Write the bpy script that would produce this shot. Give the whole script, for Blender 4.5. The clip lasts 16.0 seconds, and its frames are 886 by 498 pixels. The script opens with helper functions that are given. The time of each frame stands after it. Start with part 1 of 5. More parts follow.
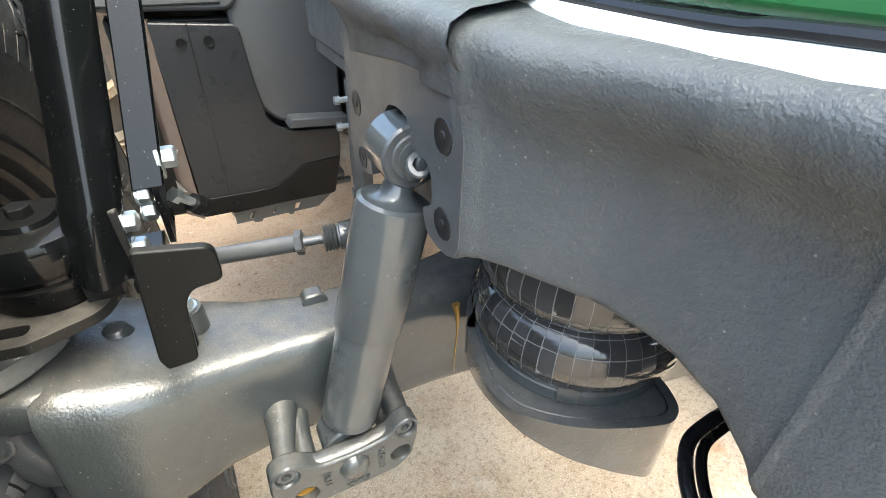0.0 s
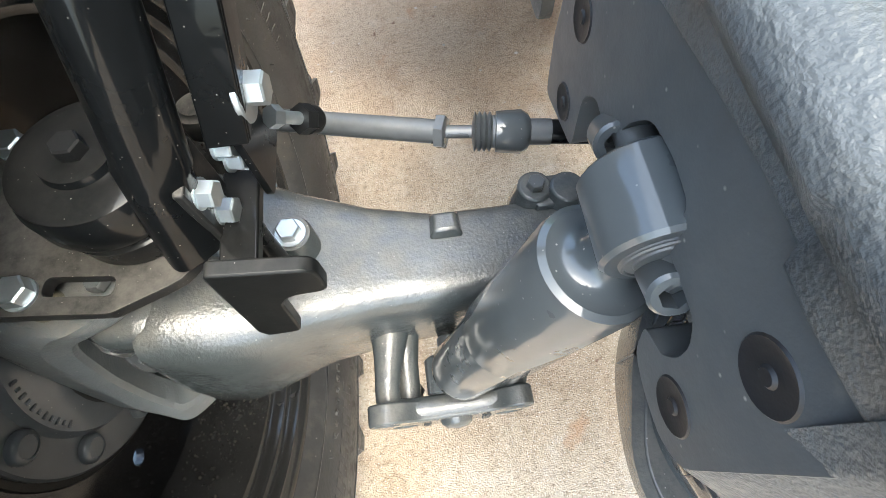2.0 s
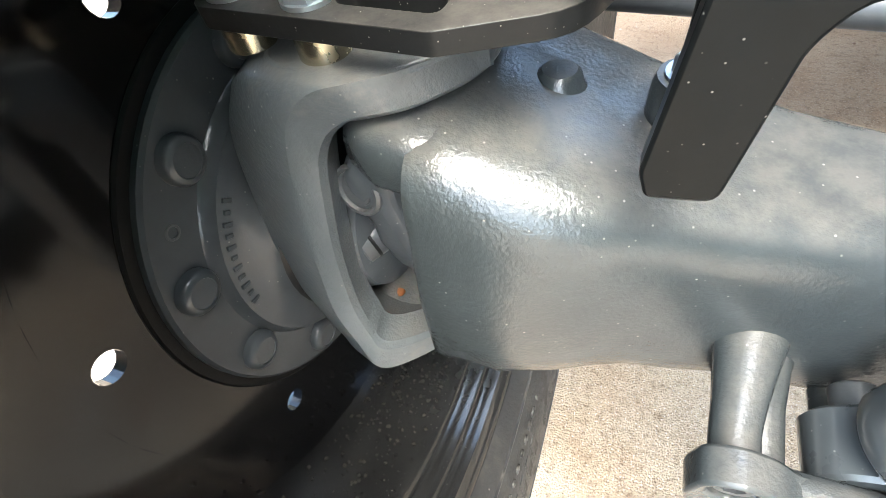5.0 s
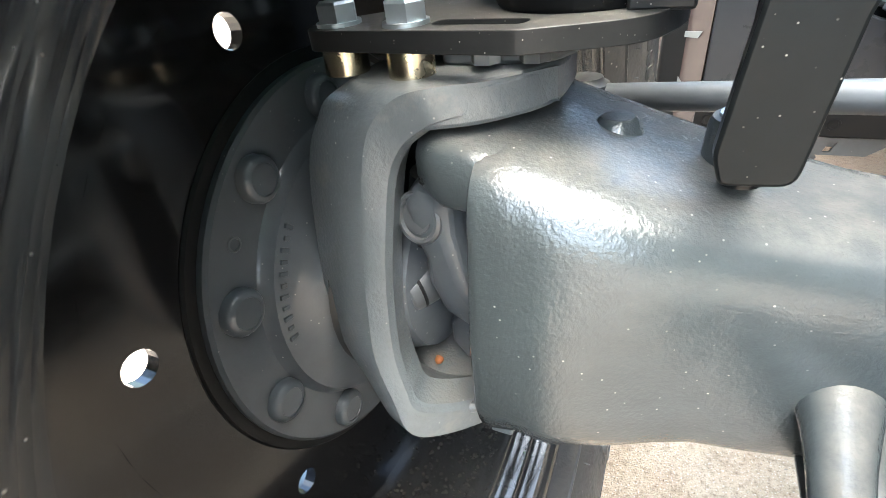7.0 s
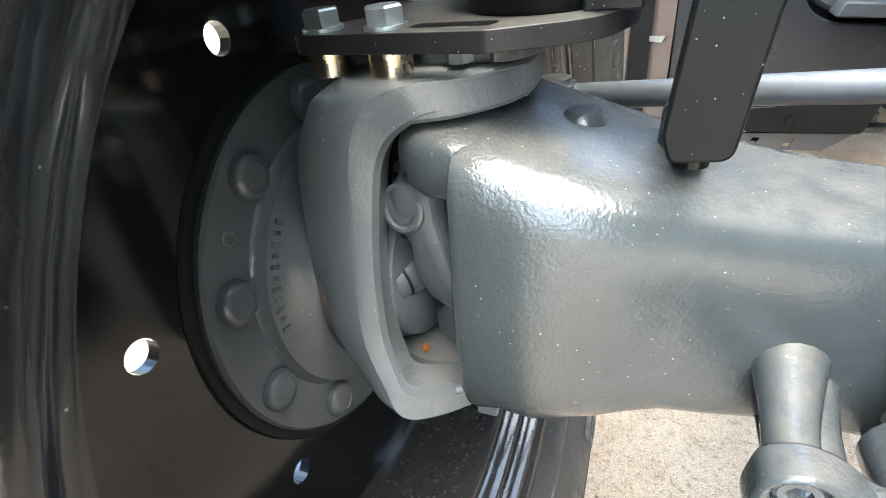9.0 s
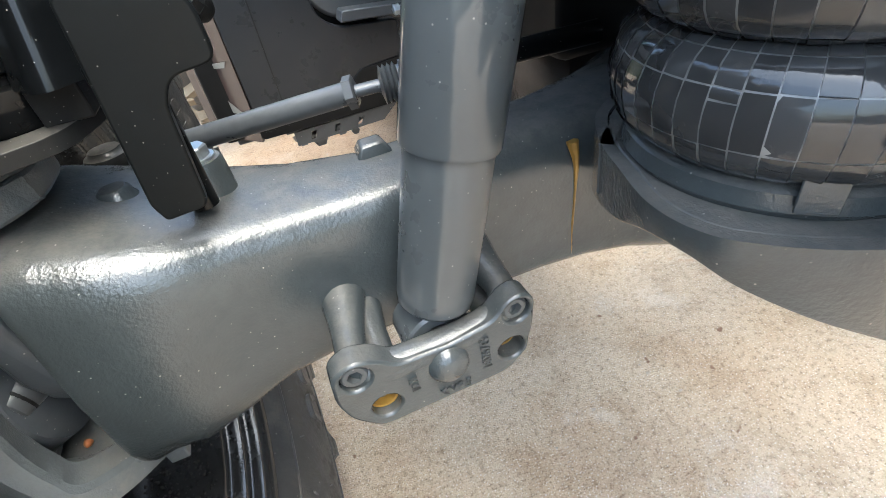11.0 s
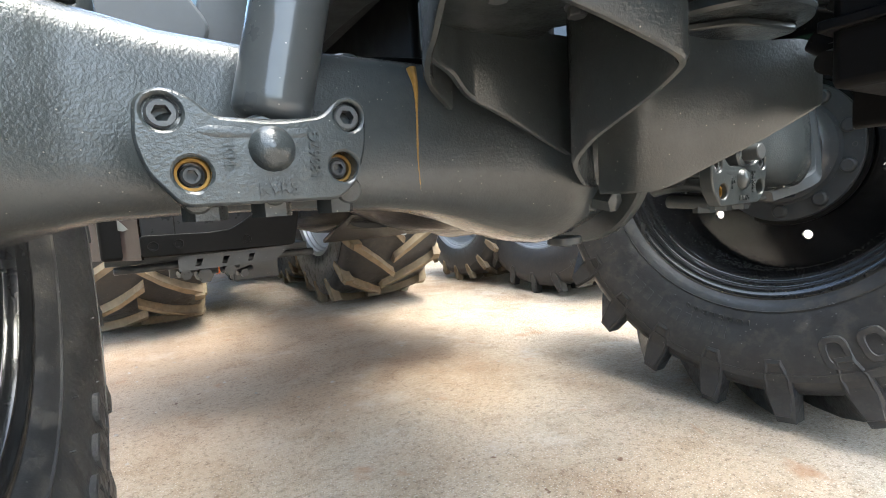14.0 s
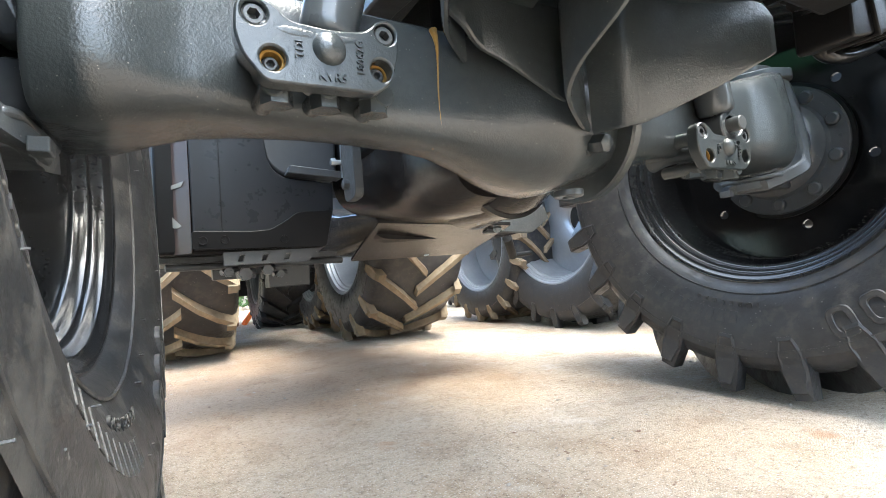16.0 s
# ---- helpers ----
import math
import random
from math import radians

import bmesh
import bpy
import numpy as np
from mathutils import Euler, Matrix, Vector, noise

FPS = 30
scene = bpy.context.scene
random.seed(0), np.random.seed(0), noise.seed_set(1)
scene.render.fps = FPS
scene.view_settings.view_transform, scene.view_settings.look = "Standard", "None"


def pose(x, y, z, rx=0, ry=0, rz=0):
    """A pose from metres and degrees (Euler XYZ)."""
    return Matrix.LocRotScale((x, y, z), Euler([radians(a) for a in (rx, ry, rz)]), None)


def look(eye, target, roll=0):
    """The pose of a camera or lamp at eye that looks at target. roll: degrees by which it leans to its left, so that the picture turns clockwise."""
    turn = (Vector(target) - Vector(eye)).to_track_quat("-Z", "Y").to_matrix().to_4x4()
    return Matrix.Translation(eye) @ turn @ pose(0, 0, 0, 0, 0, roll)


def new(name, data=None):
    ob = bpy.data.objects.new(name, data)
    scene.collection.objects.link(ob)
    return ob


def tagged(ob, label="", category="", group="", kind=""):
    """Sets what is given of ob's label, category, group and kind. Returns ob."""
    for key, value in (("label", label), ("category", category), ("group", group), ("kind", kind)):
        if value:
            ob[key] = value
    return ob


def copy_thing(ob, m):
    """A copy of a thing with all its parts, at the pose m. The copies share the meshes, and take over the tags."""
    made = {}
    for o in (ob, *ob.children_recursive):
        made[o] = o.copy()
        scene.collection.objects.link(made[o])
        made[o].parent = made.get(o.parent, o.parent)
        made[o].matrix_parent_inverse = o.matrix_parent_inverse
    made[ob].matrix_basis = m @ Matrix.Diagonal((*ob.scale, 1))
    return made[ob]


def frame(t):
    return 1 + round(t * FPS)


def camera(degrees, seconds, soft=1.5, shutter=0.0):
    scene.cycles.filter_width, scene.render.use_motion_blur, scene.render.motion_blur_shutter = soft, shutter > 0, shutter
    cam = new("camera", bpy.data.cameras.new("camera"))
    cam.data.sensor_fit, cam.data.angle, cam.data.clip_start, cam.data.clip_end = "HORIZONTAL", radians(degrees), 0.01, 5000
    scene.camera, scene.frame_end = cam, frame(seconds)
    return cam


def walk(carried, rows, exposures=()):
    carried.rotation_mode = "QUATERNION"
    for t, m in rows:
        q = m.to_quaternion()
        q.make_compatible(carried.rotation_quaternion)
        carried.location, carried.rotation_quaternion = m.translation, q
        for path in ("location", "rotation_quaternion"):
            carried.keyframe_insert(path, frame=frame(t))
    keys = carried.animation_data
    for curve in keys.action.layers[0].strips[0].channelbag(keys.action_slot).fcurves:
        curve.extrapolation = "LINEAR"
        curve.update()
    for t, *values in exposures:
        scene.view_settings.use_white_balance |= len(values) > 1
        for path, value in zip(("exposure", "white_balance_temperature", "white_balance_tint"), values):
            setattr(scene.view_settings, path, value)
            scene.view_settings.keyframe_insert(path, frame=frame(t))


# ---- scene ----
cam = camera(85, 16.0, soft=0.85)
PATH = [
    (0, -0.099, -0.370, 1.303, 55.66, -1.19, -27.15),
    (0.5, -0.125, -0.307, 1.321, 47.47, -4.39, -23.09),
    (1, -0.088, -0.164, 1.335, 35.54, -5.20, -16.72),
    (1.5, -0.051, -0.062, 1.321, 25.41, -1.11, -9.83),
    (2, -0.041, -0.042, 1.336, 23.70, 0.61, -7.86),
    (2.5, -0.039, -0.054, 1.336, 25.94, 2.06, -3.67),
    (3, -0.077, -0.077, 1.332, 28.81, 3.72, 1.45),
    (3.5, -0.127, -0.067, 1.301, 29.91, 5.05, 6.41),
    (4, -0.169, -0.087, 1.241, 31.56, 5.20, 9.08),
    (4.5, -0.194, -0.088, 1.136, 33.52, 5.85, 12.46),
    (5, -0.216, -0.088, 1.069, 37.11, 7.31, 17.62),
    (7.5, -0.225, -0.164, 1.005, 57.35, 5.35, 22.89),
    (8, -0.225, -0.164, 1.005, 57.35, 5.35, 22.89),
    (10.3, -0.148, -0.218, 1.011, 53.60, 8.82, -3.74),
    (10.5, -0.130, -0.220, 1.015, 52.20, 8.02, -10.91),
    (11, -0.090, -0.277, 1.066, 51.20, 8.30, -22.60),
    (11.5, -0.098, -0.317, 1.136, 49.60, 6.30, -29.80),
    (12, -0.070, -0.352, 1.150, 50.28, 7.55, -32.31),
    (12.5, -0.110, -0.407, 1.139, 58.37, 5.30, -34.04),
    (13, -0.088, -0.421, 1.068, 64.55, 5.29, -33.00),
    (13.2, -0.104, -0.412, 0.988, 68.81, 4.78, -32.91),
    (13.5, -0.111, -0.413, 0.842, 74.43, 4.34, -32.14),
    (13.7, -0.117, -0.421, 0.743, 78.73, 4.21, -31.87),
    (14, -0.126, -0.450, 0.644, 84.41, 3.59, -31.39),
    (14.5, -0.153, -0.501, 0.512, 89.51, 3.43, -30.43),
    (15, -0.181, -0.513, 0.456, 90.94, 3.83, -29.99),
    (15.5, -0.192, -0.5345, 0.4275, 91.82, 3.95, -29.35),
    (16, -0.196, -0.548, 0.422, 92.93, 4.24, -28.81),
]
EXPOSURES = [(t, s, k, 0) for t, s, k in ((0.0, 3.2, 6450), (1.5, 3.2, 6250), (3.0, 3.5, 6080), (5.0, 3.76, 6000), (8.0, 4.17, 5850), (10.5, 3.22, 5830), (11.5, 2.9, 5870), (13.0, 3.0, 5830), (13.5, 3.0, 6020), (14.0, 3.0, 5900), (14.5, 3.16, 5850), (16.0, 3.34, 5780))]
walk(cam, [(t, pose(x, y, z, rx, ry, rz)) for t, x, y, z, rx, ry, rz in PATH], EXPOSURES)

# ---- light ----
world = bpy.data.worlds.new("sky")
scene.world = world
world.use_nodes = True
wn, wl = world.node_tree.nodes, world.node_tree.links
sky = wn.new("ShaderNodeTexSky")
sky.sky_type, sky.sun_disc = "NISHITA", False
sky.sun_elevation, sky.sun_rotation = radians(68), radians(151)
sky.air_density, sky.dust_density, sky.ozone_density = 1.0, 6.0, 1.0
bg = wn["Background"]
bg.inputs["Strength"].default_value = 0.15
wl.new(sky.outputs[0], bg.inputs["Color"])
sun_data = bpy.data.lights.new("sun", "SUN")
sun_data.energy, sun_data.angle, sun_data.color = 0.36, radians(120), (1.0, 0.96, 0.9)
sun = new("sun", sun_data)
sun.matrix_world = look((1.9, -3.4, 9.6), (0, 0, 0))


# ---- materials ----
def material(name, colour, rough=0.5, metal=0.0, spread=0.12, grain=60.0, bump=0.0, bump_scale=200.0, coat=0.0, dirt=None, dirt_at=0.62, dirt_scale=9.0, speck=0.0, random_tint=0.0, islands=0.0, fine=0.3, waves=0.0, gloss=0.12, spec=None, top=0.0):
    """A painted, cast or rubber surface with variation at two scales, fine relief and dust."""
    m = bpy.data.materials.new(name)
    m.use_nodes = True
    nt = m.node_tree
    n, l = nt.nodes, nt.links
    b = n["Principled BSDF"]
    tc = n.new("ShaderNodeTexCoord")
    src = tc.outputs["Object"]

    def tex(scale, detail=5.0, rough_=0.6):
        t = n.new("ShaderNodeTexNoise")
        t.inputs["Scale"].default_value, t.inputs["Detail"].default_value, t.inputs["Roughness"].default_value = scale, detail, rough_
        l.new(src, t.inputs["Vector"])
        return t.outputs["Fac"]

    def ramp(fac, a, c, lo, hi):
        r = n.new("ShaderNodeMapRange")
        r.inputs["From Min"].default_value, r.inputs["From Max"].default_value = lo, hi
        r.inputs["To Min"].default_value, r.inputs["To Max"].default_value = a, c
        l.new(fac, r.inputs["Value"])
        return r.outputs["Result"]

    def mix(fac, a, c):
        x = n.new("ShaderNodeMix")
        x.data_type = "RGBA"
        if isinstance(fac, float):
            x.inputs["Factor"].default_value = fac
        else:
            l.new(fac, x.inputs["Factor"])
        for k, v in ((6, a), (7, c)):
            if isinstance(v, tuple):
                x.inputs[k].default_value = (*v, 1)
            else:
                l.new(v, x.inputs[k])
        return x.outputs[2]

    lo = tuple(c * (1 - spread) for c in colour)
    hi = tuple(min(1, c * (1 + spread)) for c in colour)
    col = mix(ramp(tex(grain * 0.12), 0, 1, 0.3, 0.7), lo, hi)
    col = mix(ramp(tex(grain), 0, 0.5, 0.4, 0.7), col, tuple(c * (1 - spread * 1.5) for c in colour))
    rgh = ramp(tex(grain * 0.3), max(0.02, rough * 0.8), min(1, rough * 1.25), 0.3, 0.7)
    if islands:
        ge = n.new("ShaderNodeNewGeometry")
        rip = ge.outputs["Random Per Island"]
        col = mix(ramp(rip, 0, 0.9, 0.6, 1.0), col, tuple(min(1, c * 1.7) for c in colour))
        add = n.new("ShaderNodeMath")
        add.operation = "ADD"
        l.new(rgh, add.inputs[0])
        l.new(ramp(rip, -0.06, 0.1, 0, 0.8), add.inputs[1])
        rgh = add.outputs[0]
    if random_tint:
        oi = n.new("ShaderNodeObjectInfo")
        col = mix(ramp(oi.outputs["Random"], 0, random_tint, 0, 1), col, tuple(c * 0.55 for c in colour))
    if dirt:
        fac = ramp(tex(dirt_scale, 8.0, 0.68), 0, 0.75, dirt_at, dirt_at + 0.14)
        col = mix(fac, col, dirt)
        rg = n.new("ShaderNodeMix")
        l.new(fac, rg.inputs["Factor"])
        l.new(rgh, rg.inputs[2])
        rg.inputs[3].default_value = 0.85
        rgh = rg.outputs[0]
    settle = None
    if top:
        up = n.new("ShaderNodeSeparateXYZ")
        l.new(n.new("ShaderNodeNewGeometry").outputs["Normal"], up.inputs[0])
        mul = n.new("ShaderNodeMath")
        mul.operation = "MULTIPLY"
        l.new(ramp(up.outputs["Z"], 0, top, 0.55, 0.95), mul.inputs[0])
        l.new(ramp(tex(38.0, 7.0, 0.7), 0.25, 1.0, 0.36, 0.6), mul.inputs[1])
        settle = mul.outputs[0]
        col = mix(settle, col, (0.12, 0.11, 0.097))
        rg = n.new("ShaderNodeMix")
        l.new(settle, rg.inputs["Factor"])
        l.new(rgh, rg.inputs[2])
        rg.inputs[3].default_value = 0.9
        rgh = rg.outputs[0]
    if speck:
        v = n.new("ShaderNodeTexVoronoi")
        v.inputs["Scale"].default_value = speck
        l.new(src, v.inputs["Vector"])
        pick = ramp(v.outputs["Distance"], 1, 0, 0.02, 0.11)
        gate = ramp(tex(speck * 0.25, 2.0), 0, 0.6, 0.44, 0.56)
        mul = n.new("ShaderNodeMath")
        mul.operation = "MULTIPLY"
        l.new(pick, mul.inputs[0])
        l.new(gate, mul.inputs[1])
        col = mix(mul.outputs[0], col, (0.4, 0.38, 0.34))
    l.new(col, b.inputs["Base Color"])
    l.new(rgh, b.inputs["Roughness"])
    b.inputs["Metallic"].default_value = metal
    b.inputs["Coat Weight"].default_value = coat
    if settle and coat:
        l.new(ramp(settle, coat, coat * 0.2, 0.15, 0.6), b.inputs["Coat Weight"])
    if not metal:
        b.inputs["Specular IOR Level"].default_value = spec if spec is not None else 0.12 if coat > 0.25 else 0.35
    b.inputs["Coat Roughness"].default_value = gloss
    if bump:
        bp = n.new("ShaderNodeBump")
        bp.inputs["Strength"].default_value, bp.inputs["Distance"].default_value = min(1.0, bump), 0.003
        h = n.new("ShaderNodeMath")
        h.operation = "MULTIPLY_ADD"
        l.new(tex(bump_scale * 3.1, 2.0, 0.5), h.inputs[0])
        h.inputs[1].default_value = fine
        l.new(tex(bump_scale, 2.0, 0.5), h.inputs[2])
        wide = n.new("ShaderNodeMath")
        wide.operation = "MULTIPLY_ADD"
        l.new(tex(bump_scale * 0.16, 2.0, 0.5), wide.inputs[0])
        wide.inputs[1].default_value = waves
        l.new(h.outputs[0], wide.inputs[2])
        l.new(wide.outputs[0], bp.inputs["Height"])
        l.new(bp.outputs["Normal"], b.inputs["Normal"])
        if coat:
            l.new(bp.outputs["Normal"], b.inputs["Coat Normal"])
    return m


cast_grey = material("cast_grey_paint", (0.035, 0.041, 0.043), 0.45, 0, 0.16, 60, 0.19, 300, coat=1.0, dirt=(0.085, 0.082, 0.074), dirt_at=0.66, dirt_scale=9, speck=110, fine=0.3, waves=1.1, gloss=0.035, top=0.5)
smooth_grey = material("smooth_grey_paint", (0.05, 0.056, 0.059), 0.3, 0, 0.08, 40, 0.02, 110, coat=0.9, speck=110, dirt=(0.11, 0.105, 0.095), dirt_at=0.7, dirt_scale=22, gloss=0.05)
frame_grey = material("rough_cast_grey_paint", (0.078, 0.083, 0.084), 0.42, 0, 0.1, 90, 0.48, 160, dirt=(0.13, 0.125, 0.11), dirt_at=0.64, dirt_scale=24, speck=90, coat=0.28, fine=0.6, waves=0.5, gloss=0.14)
knuckle_grey = material("dusty_cast_grey_paint", (0.078, 0.086, 0.091), 0.36, 0, 0.12, 60, 0.2, 330, coat=0.6, dirt=(0.15, 0.145, 0.13), dirt_at=0.58, dirt_scale=8, speck=110, waves=1.0, gloss=0.08, top=0.6)
flat_grey = material("machined_grey_paint", (0.058, 0.062, 0.064), 0.42, 0, 0.1, 70, 0.06, 260, speck=85, dirt=(0.13, 0.125, 0.11), dirt_at=0.66, dirt_scale=20, coat=0.2)
black_paint = material("black_paint", (0.003, 0.0034, 0.0038), 0.3, 0, 0.2, 50, 0.02, 70, coat=0.35, speck=170, gloss=0.05, spec=0.03, top=0.05)
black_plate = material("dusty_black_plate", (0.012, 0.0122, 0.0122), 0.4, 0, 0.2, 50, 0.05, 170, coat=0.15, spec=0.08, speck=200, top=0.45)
black_plastic = material("black_plastic", (0.006, 0.0062, 0.0065), 0.42, 0, 0.1, 60, 0.1, 600, spec=0.14)
satin_black = material("satin_black_paint", (0.0055, 0.0062, 0.0064), 0.34, 0, 0.2, 50, 0.03, 90, speck=170, spec=0.13, top=0.15)
pad_black = material("pad_black_plastic", (0.012, 0.012, 0.013), 0.4, 0, 0.1, 60, 0.05, 300)
rubber = material("tyre_rubber", (0.03, 0.03, 0.0305), 0.36, 0, 0.25, 40, 0.26, 130, dirt=(0.062, 0.057, 0.05), dirt_at=0.5, dirt_scale=26, speck=60, waves=0.6, spec=0.42)
rim_black = material("rim_black_gloss", (0.006, 0.006, 0.0065), 0.12, 0, 0.2, 40, 0.0, 40, coat=0.6, dirt=(0.035, 0.031, 0.026), dirt_at=0.64, dirt_scale=8)
rim_dusty = material("dusty_black_rim", (0.016, 0.016, 0.0162), 0.22, 0, 0.3, 60, 0.03, 90, coat=0.9, speck=140)
hub_grey = material("dark_hub_grey_paint", (0.05, 0.055, 0.06), 0.36, 0, 0.12, 60, 0.05, 240, coat=0.4, speck=110, dirt=(0.06, 0.057, 0.05), dirt_at=0.64, dirt_scale=18, gloss=0.1)
dust = material("dry_dust", (0.026, 0.024, 0.021), 0.95, 0, 0.3, 60, spec=0.05)
zinc = material("zinc_plated_steel", (0.48, 0.52, 0.54), 0.42, 1.0, 0.1, 90)
brass_zinc = material("yellow_zinc_sleeve", (0.62, 0.55, 0.4), 0.25, 1.0, 0.1, 90)
steel = material("dull_grey_steel", (0.07, 0.074, 0.078), 0.32, 0.2, 0.15, 80, 0.05, 300, top=0.3)
door_black = material("door_black_plastic", (0.017, 0.0185, 0.021), 0.3, 0, 0.08, 60, 0.06, 500, spec=0.22)
white_paint = material("white_hood_paint", (0.8, 0.81, 0.8), 0.2, 0, 0.03, 30, 0, coat=0.5)
hose_black = material("hose_black_rubber", (0.01, 0.01, 0.011), 0.25, 0, 0.1, 60, 0.05, 300)
# Pale base colour stands in for glints along the raised ribs.
bellow_line = material("bellow_grid_line", (0.19, 0.19, 0.185), 0.25, 0, 0.15, 60, spec=0.6)
bellow_patch = material("bellow_band", (0.024, 0.0245, 0.025), 0.14, 0, 0.2, 40, 0.06, 90, coat=0.9, gloss=0.05, dirt=(0.05, 0.047, 0.043), dirt_at=0.6, dirt_scale=40, islands=0.7, waves=0.8)
silver = material("silver_rim_paint", (0.3, 0.315, 0.33), 0.35, 0.6, 0.08, 40)
worn_lug = material("worn_tan_lug", (0.22, 0.17, 0.11), 0.8, 0, 0.25, 50, 0.2, 150)
tank_grey = material("tank_grey_plastic", (0.062, 0.066, 0.07), 0.36, 0, 0.06, 50, 0.05, 500)
brown_gloss = material("glossy_brown_panel", (0.05, 0.035, 0.03), 0.15, 0, 0.1, 40)
pale_steel = material("pale_steel_plate", (0.2, 0.195, 0.175), 0.45, 0.2, 0.15, 40)
black_gloss = material("oily_black_casting", (0.022, 0.02, 0.019), 0.22, 0, 0.2, 40, 0.2, 120, coat=0.3, dirt=(0.16, 0.09, 0.06), dirt_at=0.68, dirt_scale=6)
green_paint = material("green_paint", (0.03, 0.12, 0.04), 0.3, 0, 0.1, 40)
red_paint = material("red_paint", (0.45, 0.03, 0.02), 0.4, 0, 0.15, 40)
dull_orange = material("dull_orange_rubber", (0.22, 0.075, 0.02), 0.6, 0, 0.3, 90)
orange_paint = material("orange_paint", (0.8, 0.17, 0.02), 0.4, 0, 0.1, 40)
leaf = material("leaf_green", (0.05, 0.1, 0.025), 0.5, 0, 0.4, 3)
pale_wall = material("pale_render", (0.2, 0.19, 0.18), 0.8, 0, 0.15, 6)
pebble = material("pale_pebble", (0.42, 0.36, 0.3), 0.8, 0, 0.3, 90, islands=0.0)
yellow_rust = material("yellow_rust", (0.3, 0.17, 0.03), 0.6, 0, 0.3, 120)
rust = material("rust_stain", (0.2, 0.115, 0.022), 0.5, 0, 0.3, 90)


# ---- building helpers ----
def mesh_of(name, verts, faces, mat=None, smooth=True):
    me = bpy.data.meshes.new(name)
    me.from_pydata([tuple(v) for v in verts], [], faces)
    me.validate()
    bm = bmesh.new()
    bm.from_mesh(me)
    bmesh.ops.recalc_face_normals(bm, faces=bm.faces)
    bm.to_mesh(me)
    bm.free()
    if mat:
        me.materials.append(mat)
    if smooth:
        me.shade_smooth()
    return me


def part(name, geo, mat, parent=None, label="", smooth=True, bevel=0.0, sharp=40, segments=2):
    """One mesh object from (verts, faces) under a thing or a part."""
    me = mesh_of(name, geo[0], geo[1], mat, smooth)
    ob = new(name, me)
    if parent is not None:
        ob.parent = parent
    if bevel:
        bv = ob.modifiers.new("bevel", "BEVEL")
        bv.width, bv.segments, bv.limit_method, bv.angle_limit = bevel, segments, "ANGLE", radians(sharp)
        bv.harden_normals = False
    if smooth:
        bm = bmesh.new()
        bm.from_mesh(me)
        for e in bm.edges:
            if len(e.link_faces) == 2 and e.calc_face_angle(0) > radians(sharp):
                e.smooth = False
        bm.to_mesh(me)
        bm.free()
    if label:
        ob["label"] = label
    return ob


def thing(name, label, category, m=None, group="", kind=""):
    ob = new(name)
    if m is not None:
        ob.matrix_world = m
    return tagged(ob, label, category, group, kind)


def join(*geos):
    vs, fs = [], []
    for v, f in geos:
        k = len(vs)
        vs += [tuple(p) for p in v]
        fs += [tuple(i + k for i in face) for face in f]
    return vs, fs


def move(geo, m):
    return [m @ Vector(v) for v in geo[0]], geo[1]


def box(x0, x1, y0, y1, z0, z1):
    v = [(x, y, z) for x in (x0, x1) for y in (y0, y1) for z in (z0, z1)]
    return v, [(0, 1, 3, 2), (4, 6, 7, 5), (0, 4, 5, 1), (2, 3, 7, 6), (0, 2, 6, 4), (1, 5, 7, 3)]


def basis(d):
    d = Vector(d).normalized()
    return d.to_track_quat("Z", "Y").to_matrix().to_4x4()


def lathe(profile, a, b, n=32, closed=False):
    """Turns (distance along, radius) about the line from a towards b."""
    m = Matrix.Translation(a) @ basis(Vector(b) - Vector(a))
    vs, fs = [], []
    k = len(profile)
    for i in range(n):
        c, s = math.cos(2 * math.pi * i / n), math.sin(2 * math.pi * i / n)
        vs += [m @ Vector((r * c, r * s, h)) for h, r in profile]
    for i in range(n):
        j = (i + 1) % n
        for q in range(k if closed else k - 1):
            p = (q + 1) % k
            fs.append((i * k + q, j * k + q, j * k + p, i * k + p))
    if not closed:
        for q in (0, k - 1):
            if profile[q][1] > 1e-6:
                fs.append(tuple(i * k + q for i in range(n)))
    return vs, fs


def rod(a, b, r, r2=None, n=20, chamfer=0.0):
    d = (Vector(b) - Vector(a)).length
    r2 = r if r2 is None else r2
    if chamfer:
        return lathe([(0, r - chamfer), (chamfer, r), (d - chamfer, r2), (d, r2 - chamfer)], a, b, n)
    return lathe([(0, r), (d, r2)], a, b, n)


def ring(a, b, r_out, r_in, n=28, chamfer=0.001):
    d, c = (Vector(b) - Vector(a)).length, chamfer
    return lathe([(0, r_in), (0, r_out - c), (c, r_out), (d - c, r_out), (d, r_out - c), (d, r_in)], a, b, n, True)


def smooth_path(points, steps=8):
    pts = [Vector(p) for p in points]
    pts = [2 * pts[0] - pts[1], *pts, 2 * pts[-1] - pts[-2]]
    out = []
    for i in range(1, len(pts) - 2):
        for s in range(steps):
            t = s / steps
            p0, p1, p2, p3 = pts[i - 1 : i + 3]
            out.append(0.5 * (2 * p1 + (p2 - p0) * t + (2 * p0 - 5 * p1 + 4 * p2 - p3) * t * t + (3 * p1 - p0 - 3 * p2 + p3) * t**3))
    return out + [pts[-2]]


